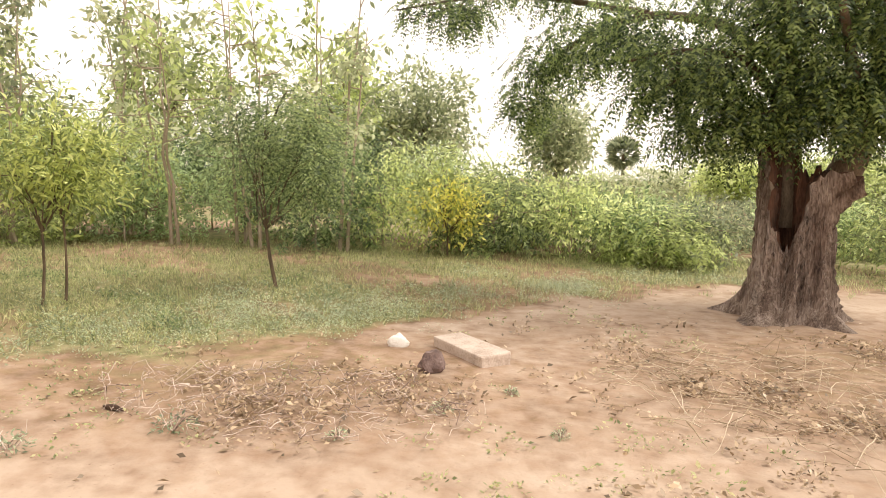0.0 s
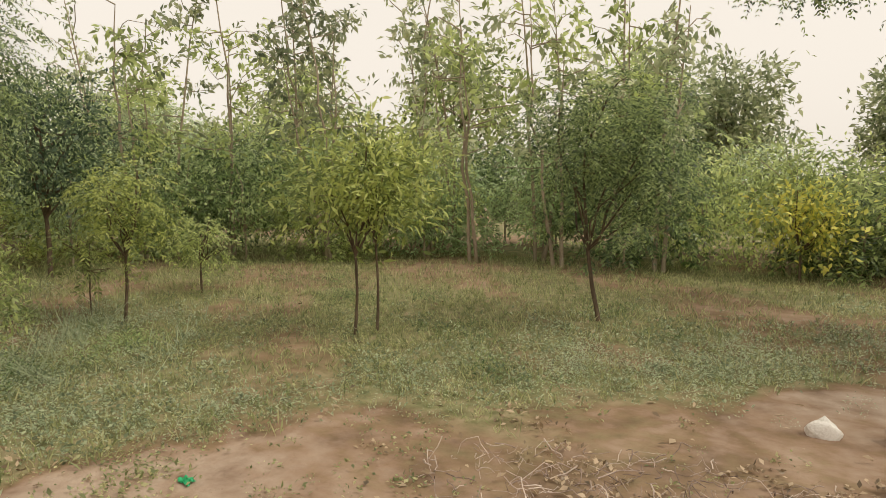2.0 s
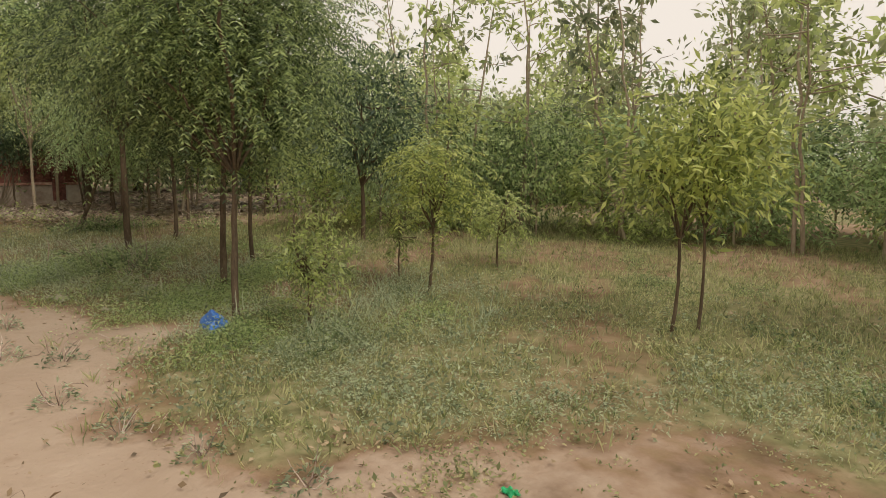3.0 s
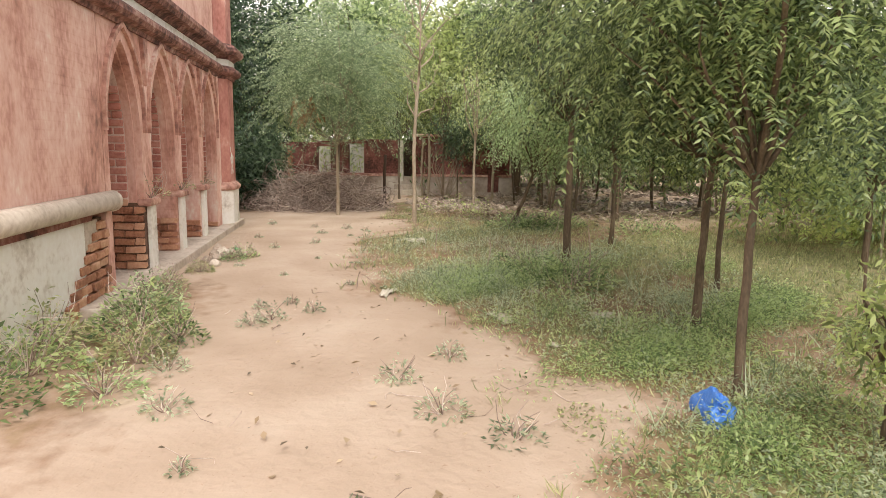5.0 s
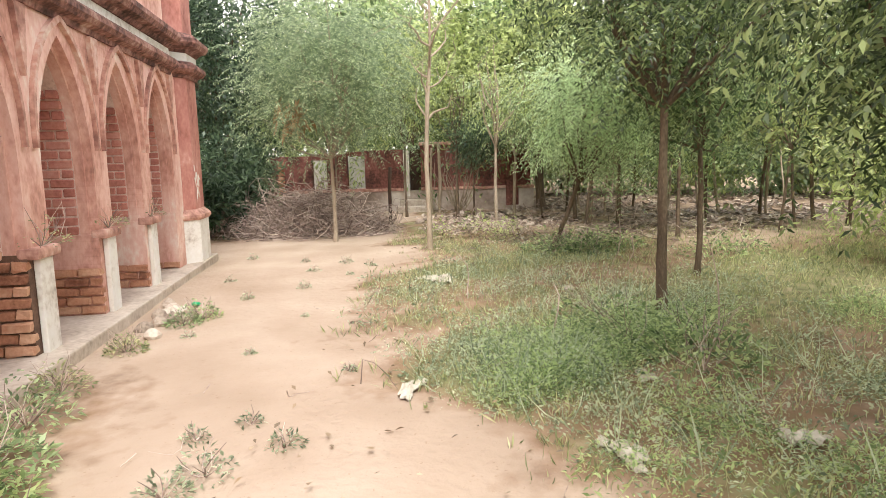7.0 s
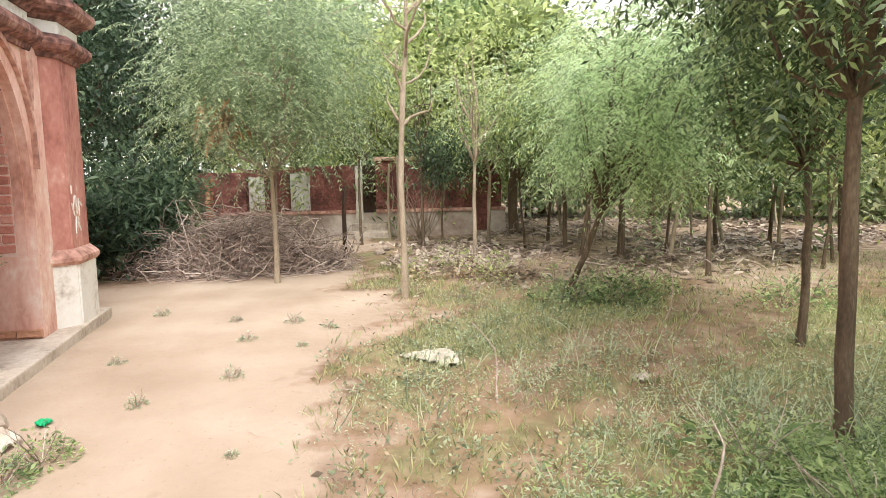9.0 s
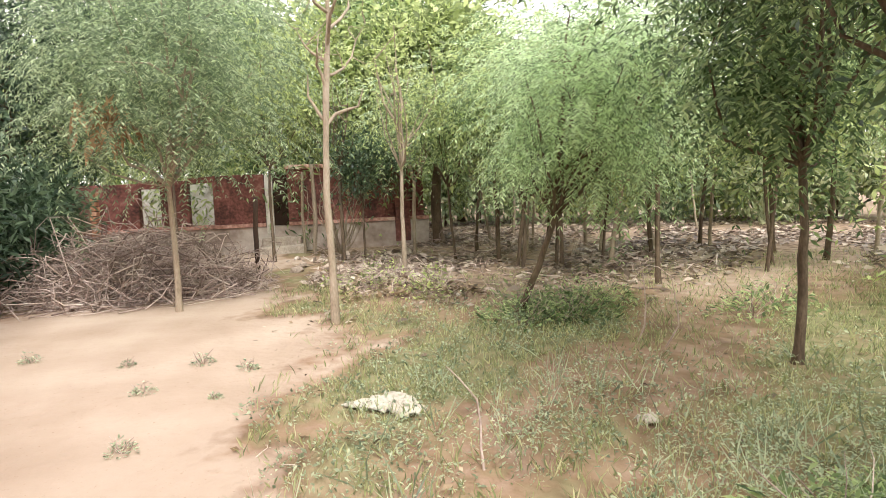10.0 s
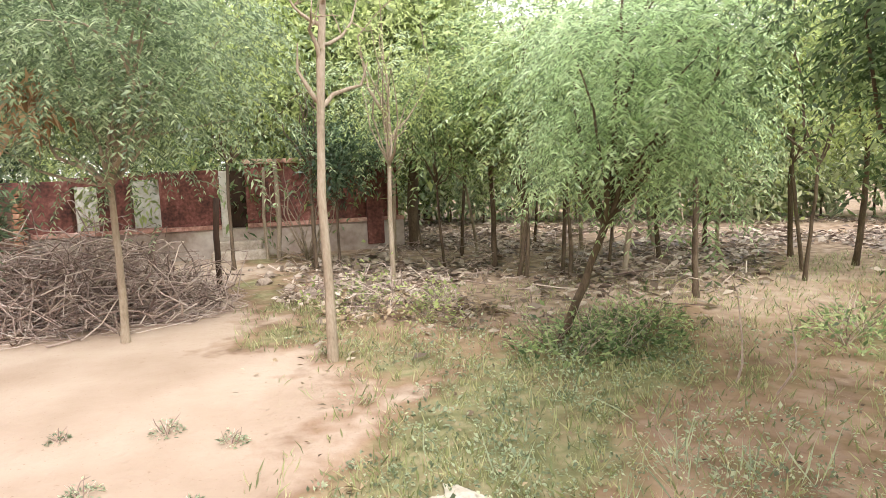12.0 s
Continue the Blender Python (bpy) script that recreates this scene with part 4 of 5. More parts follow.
# thicket that closes the clearing to the north
rngt = np.random.default_rng(91)
line = [(5.9, 16.2), (4.7, 14.6), (2.62, 13.71), (1.72, 12.92), (0.56, 13.82), (-0.34, 13.20), (-1.61, 13.94), (-2.60, 13.39), (-3.71, 13.83), (-4.86, 13.46), (-6.06, 14.01), (-7.08, 13.42), (-8.17, 13.63), (-9.10, 12.81), (-10.04, 13.10), (-10.63, 11.70), (-11.67, 11.29), (-12.52, 9.94), (-13.54, 10.40), (-14.07, 8.77), (-14.94, 7.99), (-15.74, 9.12)]
n_b = 0
for row in range(2):
    for i, (x, y) in enumerate(line):
        bx = x + rngt.normal(0, 0.3) - 0.5 * row
        by = y + rngt.normal(0, 0.3) + 2.1 * row
        if x > -0.2:
            tall = rngt.uniform(0.8, 1.1) + 0.2 * row
        elif x > -2.2:
            tall = rngt.uniform(1.4, 1.8) + 0.3 * row
        elif x > -4.2:
            tall = rngt.uniform(1.8, 2.3) + 0.4 * row
        else:
            tall = rngt.uniform(1.9, 2.6) + 0.5 * row
        # L_SHADE among these paints shaded gaps into the thicket
        kind = [L_OLIVE, L_THICK, L_YELLOW, L_NEEM, L_PALE, L_BRIGHT, L_SHADE][rngt.integers(7)]
        if x > -0.2:
            kind = [L_OLIVE, L_NEEM, L_GREY][n_b % 3]
        tree(bx, by, "dense leafy bush of the thicket", tall, ((-0.3, 0.5, 0.1)[n_b % 3], tall), rngt.uniform(1.0, 1.5), 0.03, (0, 0), 0.6, kind, BARK_PALE, style="leaf" if i % 3 else "spray", count=46, per=16, spread=0.21, size=0.24, pairs=4,
             leaf_len=0.115, leaf_w=0.36, seed=300 + n_b, limbs=8, group="bushes of the thicket", name="bush", category="bush", hollow=0.45)
        n_b += 1
tree(-2.24, 12.94, "bush with yellow flowers", 1.42, (0.44, 1.42), 0.62, 0.025, (0.00, 0.00), 0.44, L_FLOWER, style="leaf", count=34, per=10, spread=0.2, size=0.22, pairs=4, leaf_len=0.1, leaf_w=0.5, seed=390, group="bushes of the thicket", name="bush", category="bush")
# tall sparse saplings that rise above the thicket
def lacy(x, y, top, seed, low=1.8, reach=1.0, leaf=L_HAZE, leaf_len=0.17, label="tall thin sapling with sparse drooping leaves", group="tall saplings", n_br=26, stems=2):
    """Thin upright stems with short side branches and few leaves along them."""
    rng = np.random.default_rng(seed)
    root = thing("tree", pose(x, y, 0), label, "tree", group)
    wood, pts, ways = [], [], []
    for s in range(stems):
        h = top * (1 - 0.22 * s)
        stem = curve_line(rng, (0.15 * s, 0, -0.05), (rng.normal(0, 0.5), rng.normal(0, 0.5), h), 0.03, 10)
        wood.append(tube(stem, np.linspace(0.04, 0.007, 10), 6, 0.04, rng))
        for k in range(n_br // stems):
            z = low + (h - low) * rng.uniform(0, 1) ** 0.9
            st = np.array([np.interp(z, stem[:, 2], stem[:, q]) for q in range(3)])
            a = rng.uniform(0, 6.28)
            ln = reach * rng.uniform(0.4, 1.2) * (1.15 - 0.6 * (z - low) / (h - low))
            en = st + np.array([math.cos(a) * ln, math.sin(a) * ln, ln * rng.uniform(-0.05, 0.7)])
            br = curve_line(rng, st, en, 0.14, 6)
            wood.append(tube(br, np.linspace(0.013, 0.003, 6), 4))
            m = rng.integers(8, 20)
            t = rng.uniform(0.3, 1.05, m)
            pts.append(st + (br[-1] - st) * t[:, None] + rng.normal(0, 0.09, (m, 3)))
            ways.append(np.repeat((en - st)[None], m, 0) * 0.5 + rng.normal(0, 0.4, (m, 3)) + np.array([0, 0, -0.45]))
    v, f = join(wood)
    child("trunk", mesh_np("trunk", v, f, BARK_PALE, True), root)
    p, w = np.concatenate(pts), np.concatenate(ways)
    p = np.repeat(p, 2, 0) + rng.normal(0, 0.05, (2 * len(p), 3))
    w = np.repeat(w, 2, 0) + rng.normal(0, 0.3, (2 * len(w), 3))
    ln = leaf_len * rng.uniform(0.6, 1.4, len(p))
    v, f = blade_quads(p, w, rng.normal(0, 0.7, p.shape) + np.array([0, 0, 1.0]), ln, ln * 0.42)
    child("crown", mesh_np("crown", v, f, leaf), root)


for i, (x, y, top) in enumerate([(-8.66, 13.86, 6.26), (-6.57, 13.31, 5.74), (-10.99, 12.24, 5.93), (-4.34, 13.05, 5.38), (-12.43, 11.17, 5.70), (-13.82, 10.66, 6.14), (-9.55, 14.11, 6.54), (-5.56, 14.41, 6.10), (-11.60, 13.49, 6.48), (-15.62, 10.27, 5.80), (-7.60, 12.68, 5.01), (-10.19, 11.64, 5.17), (-5.97, 12.77, 4.54), (-13.28, 9.82, 4.64)]):
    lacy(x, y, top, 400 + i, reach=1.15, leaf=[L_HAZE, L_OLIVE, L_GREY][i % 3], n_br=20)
# far trees above the thicket
for i, (x, y, top, r) in enumerate([(-0.31, 34.39, 6.27, 1.56), (-6.34, 31.02, 7.03, 2.21), (-9.17, 32.36, 6.84, 2.39), (15.5, 42, 3.4, 3.2), (21, 41, 3.6, 3.4), (27.5, 40, 4, 3.4), (9.62, 40.91, 2.85, 2.76), (-17.11, 27.40, 8.55, 2.76), (-24.21, 25.32, 8.07, 2.76), (-10.29, 30.43, 7.60, 2.76), (34.5, 33.4, 7, 3.5), (-31.38, 20.80, 7.60, 2.94), (-35.80, 11.24, 5.74, 2.94), (-37.88, 2.77, 6.07, 2.94), (-35.62, -6.41, 7.48, 3.36)]):
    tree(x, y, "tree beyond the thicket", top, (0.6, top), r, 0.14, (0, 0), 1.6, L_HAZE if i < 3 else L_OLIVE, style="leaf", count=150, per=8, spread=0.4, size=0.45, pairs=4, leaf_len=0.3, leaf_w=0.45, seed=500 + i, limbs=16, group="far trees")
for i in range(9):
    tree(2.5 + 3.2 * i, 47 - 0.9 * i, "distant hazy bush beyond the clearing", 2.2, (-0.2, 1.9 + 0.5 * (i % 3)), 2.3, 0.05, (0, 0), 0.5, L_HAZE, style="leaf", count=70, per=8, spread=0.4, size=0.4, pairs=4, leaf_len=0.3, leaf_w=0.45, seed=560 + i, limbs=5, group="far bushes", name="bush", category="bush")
tree(14.3, 17.4, "leafy bush beside the old tree", 2.2, (0.1, 2.6), 1.6, 0.03, (0, 0), 0.5, L_OLIVE, style="leaf", count=80, per=10, spread=0.28, size=0.25, pairs=4, leaf_len=0.12, seed=601, group="bushes of the thicket", name="bush", category="bush")
tree(7.8, 13.8, "leafy bush beside the old tree", 2.2, (0.1, 2.4), 1.6, 0.03, (0, 0), 0.5, L_NEEM, style="leaf", count=80, per=10, spread=0.28, size=0.25, pairs=4, leaf_len=0.12, seed=602, group="bushes of the thicket", name="bush", category="bush")
tree(5.5, 12.9, "leafy bush beside the old tree", 2.0, (0.05, 1.9), 1.4, 0.03, (0, 0), 0.5, L_OLIVE, style="leaf", count=80, per=10, spread=0.26, size=0.25, pairs=4, leaf_len=0.12, seed=603, group="bushes of the thicket", name="bush", category="bush")

# ---- ground cover ----
grass("grass", 5, 38000, (-20, 8, 1.0, 14), lambda x, y: np.clip(cover(x, y) * 0.9 + 0.15 * (y > edge_y(x) + 0.2), 0, 1), 0.1, 0.009, L_GRASS, "short dry grass over sandy soil")
herbs("weeds", 6, 15000, (-18, 4, 0.6, 12), lambda x, y: np.clip(cover(x, y) - 0.3, 0, 1) * 1.1 * np.exp(-((y - edge_y(x) - 1.2) / 2.2) ** 2), L_WEED, "low green weeds with small leaves", n_leaf=28, leaf_len=0.028)


def lush(x, y):
    return np.clip(cover(x, y) - 0.15, 0, 1) * np.exp(-((y - edge_y(x) - 1.5) / 1.6) ** 2) * smooth_step(-16.0, -12.5, x) * smooth_step(-5.6, -7.6, x) * smooth_step(-0.35, 0.3, wobble(x, y, 2.2, 5) + 0.5 * wobble(x, y, 5.3, 2))


herbs("weed_carpet", 8, 11000, (-18, -4, 1.2, 7), lush, L_WEED, "dense grey-green weeds below the young trees", tall=0.2, spread=0.18, leaf_len=0.026, n_leaf=48, leaf_w=0.36)
herbs("shaded_weeds", 10, 4200, (-12.6, -6.8, 2.3, 6.0), lambda x, y: np.clip(cover(x, y) - 0.05, 0, 1) * smooth_step(-0.15, 0.4, wobble(x, y, 1.9, 7) + 0.4 * wobble(x, y, 5.7, 1)), L_NEEM, "dark green leafy weeds in the shade of the young trees", tall=0.2, spread=0.2, leaf_len=0.031, n_leaf=74, leaf_w=0.36)
grass("tall_grass", 9, 3500, (-18, -4, 1.2, 7), lush, 0.3, 0.008, L_WEED, "tall green grass beside the track")

herbs("clearing_weeds", 12, 4200, (-7, 0.5, 4, 10.5), lambda x, y: np.exp(-((y - edge_y(x) - 0.9) / 0.8) ** 2) * (0.25 + 0.75 * smooth_step(-0.3, 0.4, wobble(x, y, 1.7, 8))), L_WEED, "leafy grey-green weeds along the edge of the bare soil", tall=0.16, spread=0.15, leaf_len=0.024, n_leaf=56, leaf_w=0.36)
herbs("weed_clumps", 11, 2600, (-9, 0.5, 3.4, 10), lambda x, y: np.clip(cover(x, y), 0, 1) * smooth_step(0.25, 0.6, wobble(x, y, 2.6, 6) + 0.4 * wobble(x, y, 6.1, 2)), L_NEEM, "dark leafy weed clumps in dry grass", tall=0.17, spread=0.15, leaf_len=0.025, n_leaf=60, leaf_w=0.36)

# ---- the old hollow tree ----
def old_tree():
    rng = np.random.default_rng(7)
    root = thing("old_tree", pose(2.28, 8.95, 0) @ Matrix.Scale(0.83, 4), "huge old tree with a broken hollow trunk and heavy hanging foliage", "tree", "large trees")
    nz, na = 34, 120
    ang = np.linspace(0, 2 * np.pi, na, endpoint=False)
    z = np.linspace(0, 1, nz)
    # the rim is jagged: high at the back, a tall split shard to one side, low towards the open front
    def lobe(at, wide):
        return np.exp(-((np.angle(np.exp(1j * (ang - at)))) / wide) ** 2)

    shard = lobe(-1.2, 0.24)
    rim = 2.1 + 0.25 * np.cos(ang - 2.4) + 0.1 * np.sin(7 * ang) + rng.normal(0, 0.06, na)
    rim = rim - 1.1 * lobe(-2.3, 0.52) - 0.65 * lobe(-0.5, 0.4) + 0.2 * shard
    Zg = z[:, None] * rim[None]
    flute = 0.1 - 0.13 * np.abs(np.sin(4 * ang + 0.7)) ** 3 + 0.05 * np.sin(3 * ang + 2) - 0.07 * np.abs(np.sin(7.5 * ang + 1)) ** 6 + 0.02 * np.sin(23 * ang)
    flare = 0.34 * np.exp(-Zg / 0.22) * (1 + 0.8 * np.sin(5 * ang + 0.4)[None]) + 0.12 * np.exp(-Zg / 0.8)
    R = 0.34 + flare + flute[None] * (1.1 - 0.3 * z[:, None]) + 0.6 * shard[None] * z[:, None] ** 5 + rng.normal(0, 0.018, Zg.shape)
    R = R + 0.06 * z[:, None] ** 2
    twist = 0.18 * z[:, None]
    X, Y = R * np.cos(ang[None] + twist), R * np.sin(ang[None] + twist)
    v = np.stack([X, Y, Zg - 0.05], -1).reshape(-1, 3)
    i = np.arange(nz - 1)[:, None] * na
    j = np.arange(na)[None]
    f = np.stack([i + j, i + (j + 1) % na, i + na + (j + 1) % na, i + na + j], -1).reshape(-1, 4)
    child("trunk", mesh_np("trunk", v, f, BARK_OLD, True), root, "furrowed grey weathered trunk")
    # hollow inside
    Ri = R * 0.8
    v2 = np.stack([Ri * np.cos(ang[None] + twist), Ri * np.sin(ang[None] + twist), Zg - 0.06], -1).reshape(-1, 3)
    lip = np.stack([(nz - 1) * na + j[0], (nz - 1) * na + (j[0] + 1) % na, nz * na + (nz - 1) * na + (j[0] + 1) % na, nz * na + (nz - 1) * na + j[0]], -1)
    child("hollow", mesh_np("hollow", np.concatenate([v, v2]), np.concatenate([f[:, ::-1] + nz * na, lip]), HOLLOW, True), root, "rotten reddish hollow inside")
    wood = []

    def limb(points, r0, r1, sides=9):
        p = np.array(points, float)
        t = np.linspace(0, len(p) - 1, len(p) * 4)
        q = np.stack([np.interp(t, np.arange(len(p)), p[:, k]) for k in range(3)], -1)
        q[1:-1] = (q[:-2] + q[1:-1] * 2 + q[2:]) / 4
        wood.append(tube(q, np.linspace(r0, r1, len(q)), sides, 0.05, rng))

    limb([(0.3, 0.45, 0.3), (0.45, 0.45, 1.4), (0.85, 0.4, 2.2), (1.1, 0.3, 3.4), (1.3, 0.2, 5.0)], 0.28, 0.14, 12)
    limb([(0.05, 0.5, 1.2), (0.0, 0.5, 2.4), (-0.05, 0.6, 3.4), (-0.1, 0.7, 5.0), (0.1, 0.6, 6.5)], 0.24, 0.07)
    limb([(-0.05, 0.6, 3.3), (-0.8, 1.3, 4.2), (-1.8, 2.0, 4.5), (-3.0, 2.9, 4.2), (-3.6, 3.2, 3.5)], 0.1, 0.03)
    limb([(-1.8, 2.0, 4.5), (-3.4, 2.9, 5.0), (-5.0, 3.2, 5.1), (-6.3, 3.2, 4.9)], 0.06, 0.015)
    limb([(-0.05, 0.5, 2.8), (-0.7, 0.2, 3.5), (-1.5, 0.3, 3.6), (-2.2, 0.6, 3.5)], 0.08, 0.02)
    limb([(1.1, 0.2, 3.4), (2.2, -0.4, 4.4), (3.2, -0.8, 4.8)], 0.12, 0.03)
    limb([(0.95, 0.3, 2.4), (0.3, -0.6, 3.4), (-0.3, -1.6, 4.1)], 0.1, 0.025)
    # crown: several hanging masses; the last, high and unseen, is added to shade the ground
    lobes = [((0.2, -0.1, 4.1), (2.4, 1.9, 1.4), 204), ((-1.3, 0.3, 3.3), (1.1, 0.9, 0.8), 68), ((-1.0, 0.1, 2.5), (0.6, 0.6, 0.5), 31), ((0.5, -0.2, 3.0), (1.1, 0.8, 0.7), 68), ((1.6, 0.2, 3.0), (1.2, 1.0, 1.1), 74), ((-0.2, -0.1, 2.75), (0.9, 0.6, 0.5), 37),
             ((-2.2, 1.2, 4.0), (0.9, 0.8, 0.6), 43), ((-3.3, 3.0, 3.9), (0.8, 0.6, 0.5), 31), ((-3.75, 3.2, 3.1), (0.45, 0.4, 0.5), 18), ((-5.2, 3.2, 4.9), (1.1, 0.7, 0.4), 31), ((-3.2, 2.4, 5.3), (1.8, 1.2, 0.7), 55), ((1.0, 0.0, 6.4), (3.0, 2.6, 1.4), 105)]
    vs = []
    for c, r, n in lobes:
        pts, way, cs = clumps(rng, c, r, int(n * 1.05), 11, 0.19, 0.2)
        vs.append(sprays(rng, pts, way * np.array([1, 1, 0.4]) + np.array([0, 0, -0.2]), rng.uniform(0.16, 0.32, len(pts)), 6, 0.085, 0.4, 0.8))
        for k in range(0, len(cs), 4):
            e = cs[k]
            wood.append(tube(curve_line(rng, np.array(c) * 0.8 + e * 0.2, e, 0.12, 5), np.linspace(0.018, 0.004, 5), 5))
    v, f = join(wood)
    child("limb", mesh_np("limb", v, f, BARK, True), root, "dark living limbs")
    v, f = join(vs)
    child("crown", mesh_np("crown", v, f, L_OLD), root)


old_tree()


# ---- far palms ----
def palm(x, y, h, r, seed, label):
    rng = np.random.default_rng(seed)
    root = thing("palm", pose(x, y, 0), label, "palm", "far palms")
    v, f = tube(curve_line(rng, (0, 0, -0.1), (0.2, 0, h - r), 0.02, 8), np.linspace(0.2, 0.13, 8), 9)
    child("trunk", mesh_np("trunk", v, f, BARK, True), root)
    n = 64
    d = unit(rng.normal(0, 1, (n, 3)) + np.array([0, 0, 0.2]))
    c = np.array([0.2, 0, h - r])
    vs = []
    for k in range(n):
        # a fan of stiff blades at the end of a stalk
        hub = c + d[k] * r * 0.45
        s = unit(np.cross(d[k], rng.normal(0, 1, 3))[None])[0]
        a = np.linspace(-1.25, 1.25, 13)
        way = np.cos(a)[:, None] * d[k] + np.sin(a)[:, None] * s
        vs.append(blade_quads(np.repeat(hub[None], 13, 0), way, np.repeat(np.cross(d[k], s)[None], 13, 0), r * 0.55 * np.cos(a * 0.8) * rng.uniform(0.7, 1.5), np.full(13, r * 0.09)))
        vs.append(blade_quads(c[None], d[k][None], s[None], np.array([r * 0.5]), np.array([0.08])))
    v, f = join(vs)
    child("crown", mesh_np("crown", v, f, L_GREY), root)


palm(5.04, 61.1, 5.5, 1.75, 3, "distant fan palm with a round grey-green head")
palm(14.7, 63.6, 3.9, 2.2, 4, "distant low palm above the bushes")


# ---- slab, stone and litter on the sand ----
slab = thing("stone_slab", pose(-0.945, 6.42, 0.02, 3, 0, -49), "loose concrete slab lying on the sand", "slab")
bm = box_bm(-0.38, 0.36, -0.14, 0.14, -0.05, 0.08, 0.016)
for vert in bm.verts:
    vert.co += Vector((noise.noise(vert.co * 5) * 0.012, noise.noise(vert.co * 5 + Vector((3, 1, 0))) * 0.012, noise.noise(vert.co * 4 + Vector((0, 7, 0))) * 0.008))
part("slab", bm, CONCRETE, slab)


def lump(name, x, y, size, seed, material, label, category, group="", z=0.0, sharp=0.35, sub=3, turn=0.0):
    """A broken stone: a ball cut and dented into an uneven lump."""
    bm = bmesh.new()
    bmesh.ops.create_icosphere(bm, subdivisions=sub, radius=1)
    off = Vector((seed * 3.7, seed * 1.3, seed * 0.7))
    for vert in bm.verts:
        c = vert.co.copy()
        k = 1 + sharp * noise.noise(c * 1.3 + off) + sharp * 0.35 * noise.noise(c * 3.7 + off)
        q = c * k
        for d in (Vector((0.6, 0.5, 0.4)), Vector((-0.7, 0.2, 0.5)), Vector((0.1, -0.8, 0.3))):
            d.normalize()
            over = q.dot(d) - 0.72
            if over > 0:
                q -= d * over * 0.85
        vert.co = Vector((q.x * size[0], q.y * size[1], (q.z + 0.75) * size[2]))
    ob = part(name, bm, material, None)
    ob.matrix_world = pose(x, y, z - 0.01, 0, 0, turn)
    return tagged(ob, label, category, group)


lump("stone", -1.18, 5.88, (0.1, 0.085, 0.11), 1, ROCK, "dark reddish stone on the sand", "stone")
lump("stone", -1.6, 6.53, (0.1, 0.055, 0.07), 2, CHALK, "white broken stone with a pale face", "stone")
lump("stone", -2.95, 4.63, (0.085, 0.022, 0.02), 3, DARK_WOOD, "dark bit of wood on the sand", "wood", turn=-10)


def sheet(x, y, w, d, h, seed, material, label, category="litter", turn=0.0, z=0.0):
    """A crumpled sheet: a folded grid with real height."""
    n = 14
    u = np.linspace(-1, 1, n)
    U, V = np.meshgrid(u, u)
    rng = np.random.default_rng(seed)
    ph = rng.uniform(0, 6, 8)
    fold = np.abs(np.sin(2.3 * U + 1.6 * V + ph[0])) * 0.5 + np.abs(np.sin(3.1 * V - 1.9 * U + ph[1])) * 0.4 + 0.2 * np.sin(6 * U + ph[2]) * np.sin(5 * V + ph[3])
    edge = 1 + 0.22 * np.sin(3 * np.arctan2(V, U) + ph[4]) + 0.12 * np.sin(7 * np.arctan2(V, U) + ph[5])
    X = U * w / 2 * edge + rng.normal(0, w * 0.02, U.shape)
    Y = V * d / 2 * edge + rng.normal(0, d * 0.02, U.shape)
    Z = fold * h * (1.1 - 0.5 * (U ** 2 + V ** 2)) + 0.012 + rng.normal(0, h * 0.05, U.shape)
    top = np.stack([X, Y, np.maximum(Z, 0.012)], -1).reshape(-1, 3)
    low = top - np.array([0, 0, 0.006])
    i = (np.arange(n - 1)[:, None] * n + np.arange(n - 1)[None]).ravel()
    f = np.stack([i, i + 1, i + n + 1, i + n], -1)
    ob = new("litter", mesh_np("litter", np.concatenate([top, low]), np.concatenate([f, f[:, ::-1] + n * n]), material))
    ob.matrix_world = pose(x, y, z, 0, 0, turn)
    return tagged(ob, label, category, "litter")


WHITE_RAG = "crumpled dirty white paper on the ground"
lump("plastic_bag", -7.68, 3.87, (0.13, 0.1, 0.1), 5, BLUE, "crumpled blue plastic bag in the weeds", "litter", "litter", sharp=0.75, sub=4)
sheet(-9.78, 2.87, 0.32, 0.13, 0.05, 2, PAPER, WHITE_RAG, turn=20)
sheet(-10.73, 1.79, 0.3, 0.1, 0.04, 3, PAPER, WHITE_RAG, turn=-15)
sheet(-10.87, 3.29, 0.18, 0.1, 0.04, 4, PAPER, WHITE_RAG)
sheet(-8.99, 3.20, 0.09, 0.05, 0.03, 5, PAPER, WHITE_RAG, turn=50)
sheet(-9.89, 3.77, 0.2, 0.14, 0.05, 6, PAPER, WHITE_RAG, turn=70)
sheet(-14.47, 1.93, 0.44, 0.3, 0.07, 7, PAPER, "crumpled white cloth lying at the edge of the grass", turn=35)
sheet(-9.95, 4.58, 0.22, 0.09, 0.04, 8, PAPER, WHITE_RAG)
sheet(-18.37, 3.37, 0.26, 0.1, 0.04, 9, PAPER, WHITE_RAG)
sheet(-18.71, 2.38, 0.2, 0.13, 0.05, 10, PAPER, WHITE_RAG)
sheet(-13.73, 3.32, 0.1, 0.12, 0.05, 11, PAPER, WHITE_RAG)
sheet(-11.63, 3.08, 0.16, 0.1, 0.04, 12, PAPER, WHITE_RAG)
sheet(-13.4, -0.56, 0.09, 0.07, 0.04, 13, GREENP, "torn green plastic wrapper")
sheet(-4.22, 4.22, 0.08, 0.05, 0.03, 14, GREENP, "torn green plastic wrapper")
sheet(-13.1, -0.66, 0.24, 0.18, 0.07, 15, PAPER, WHITE_RAG)
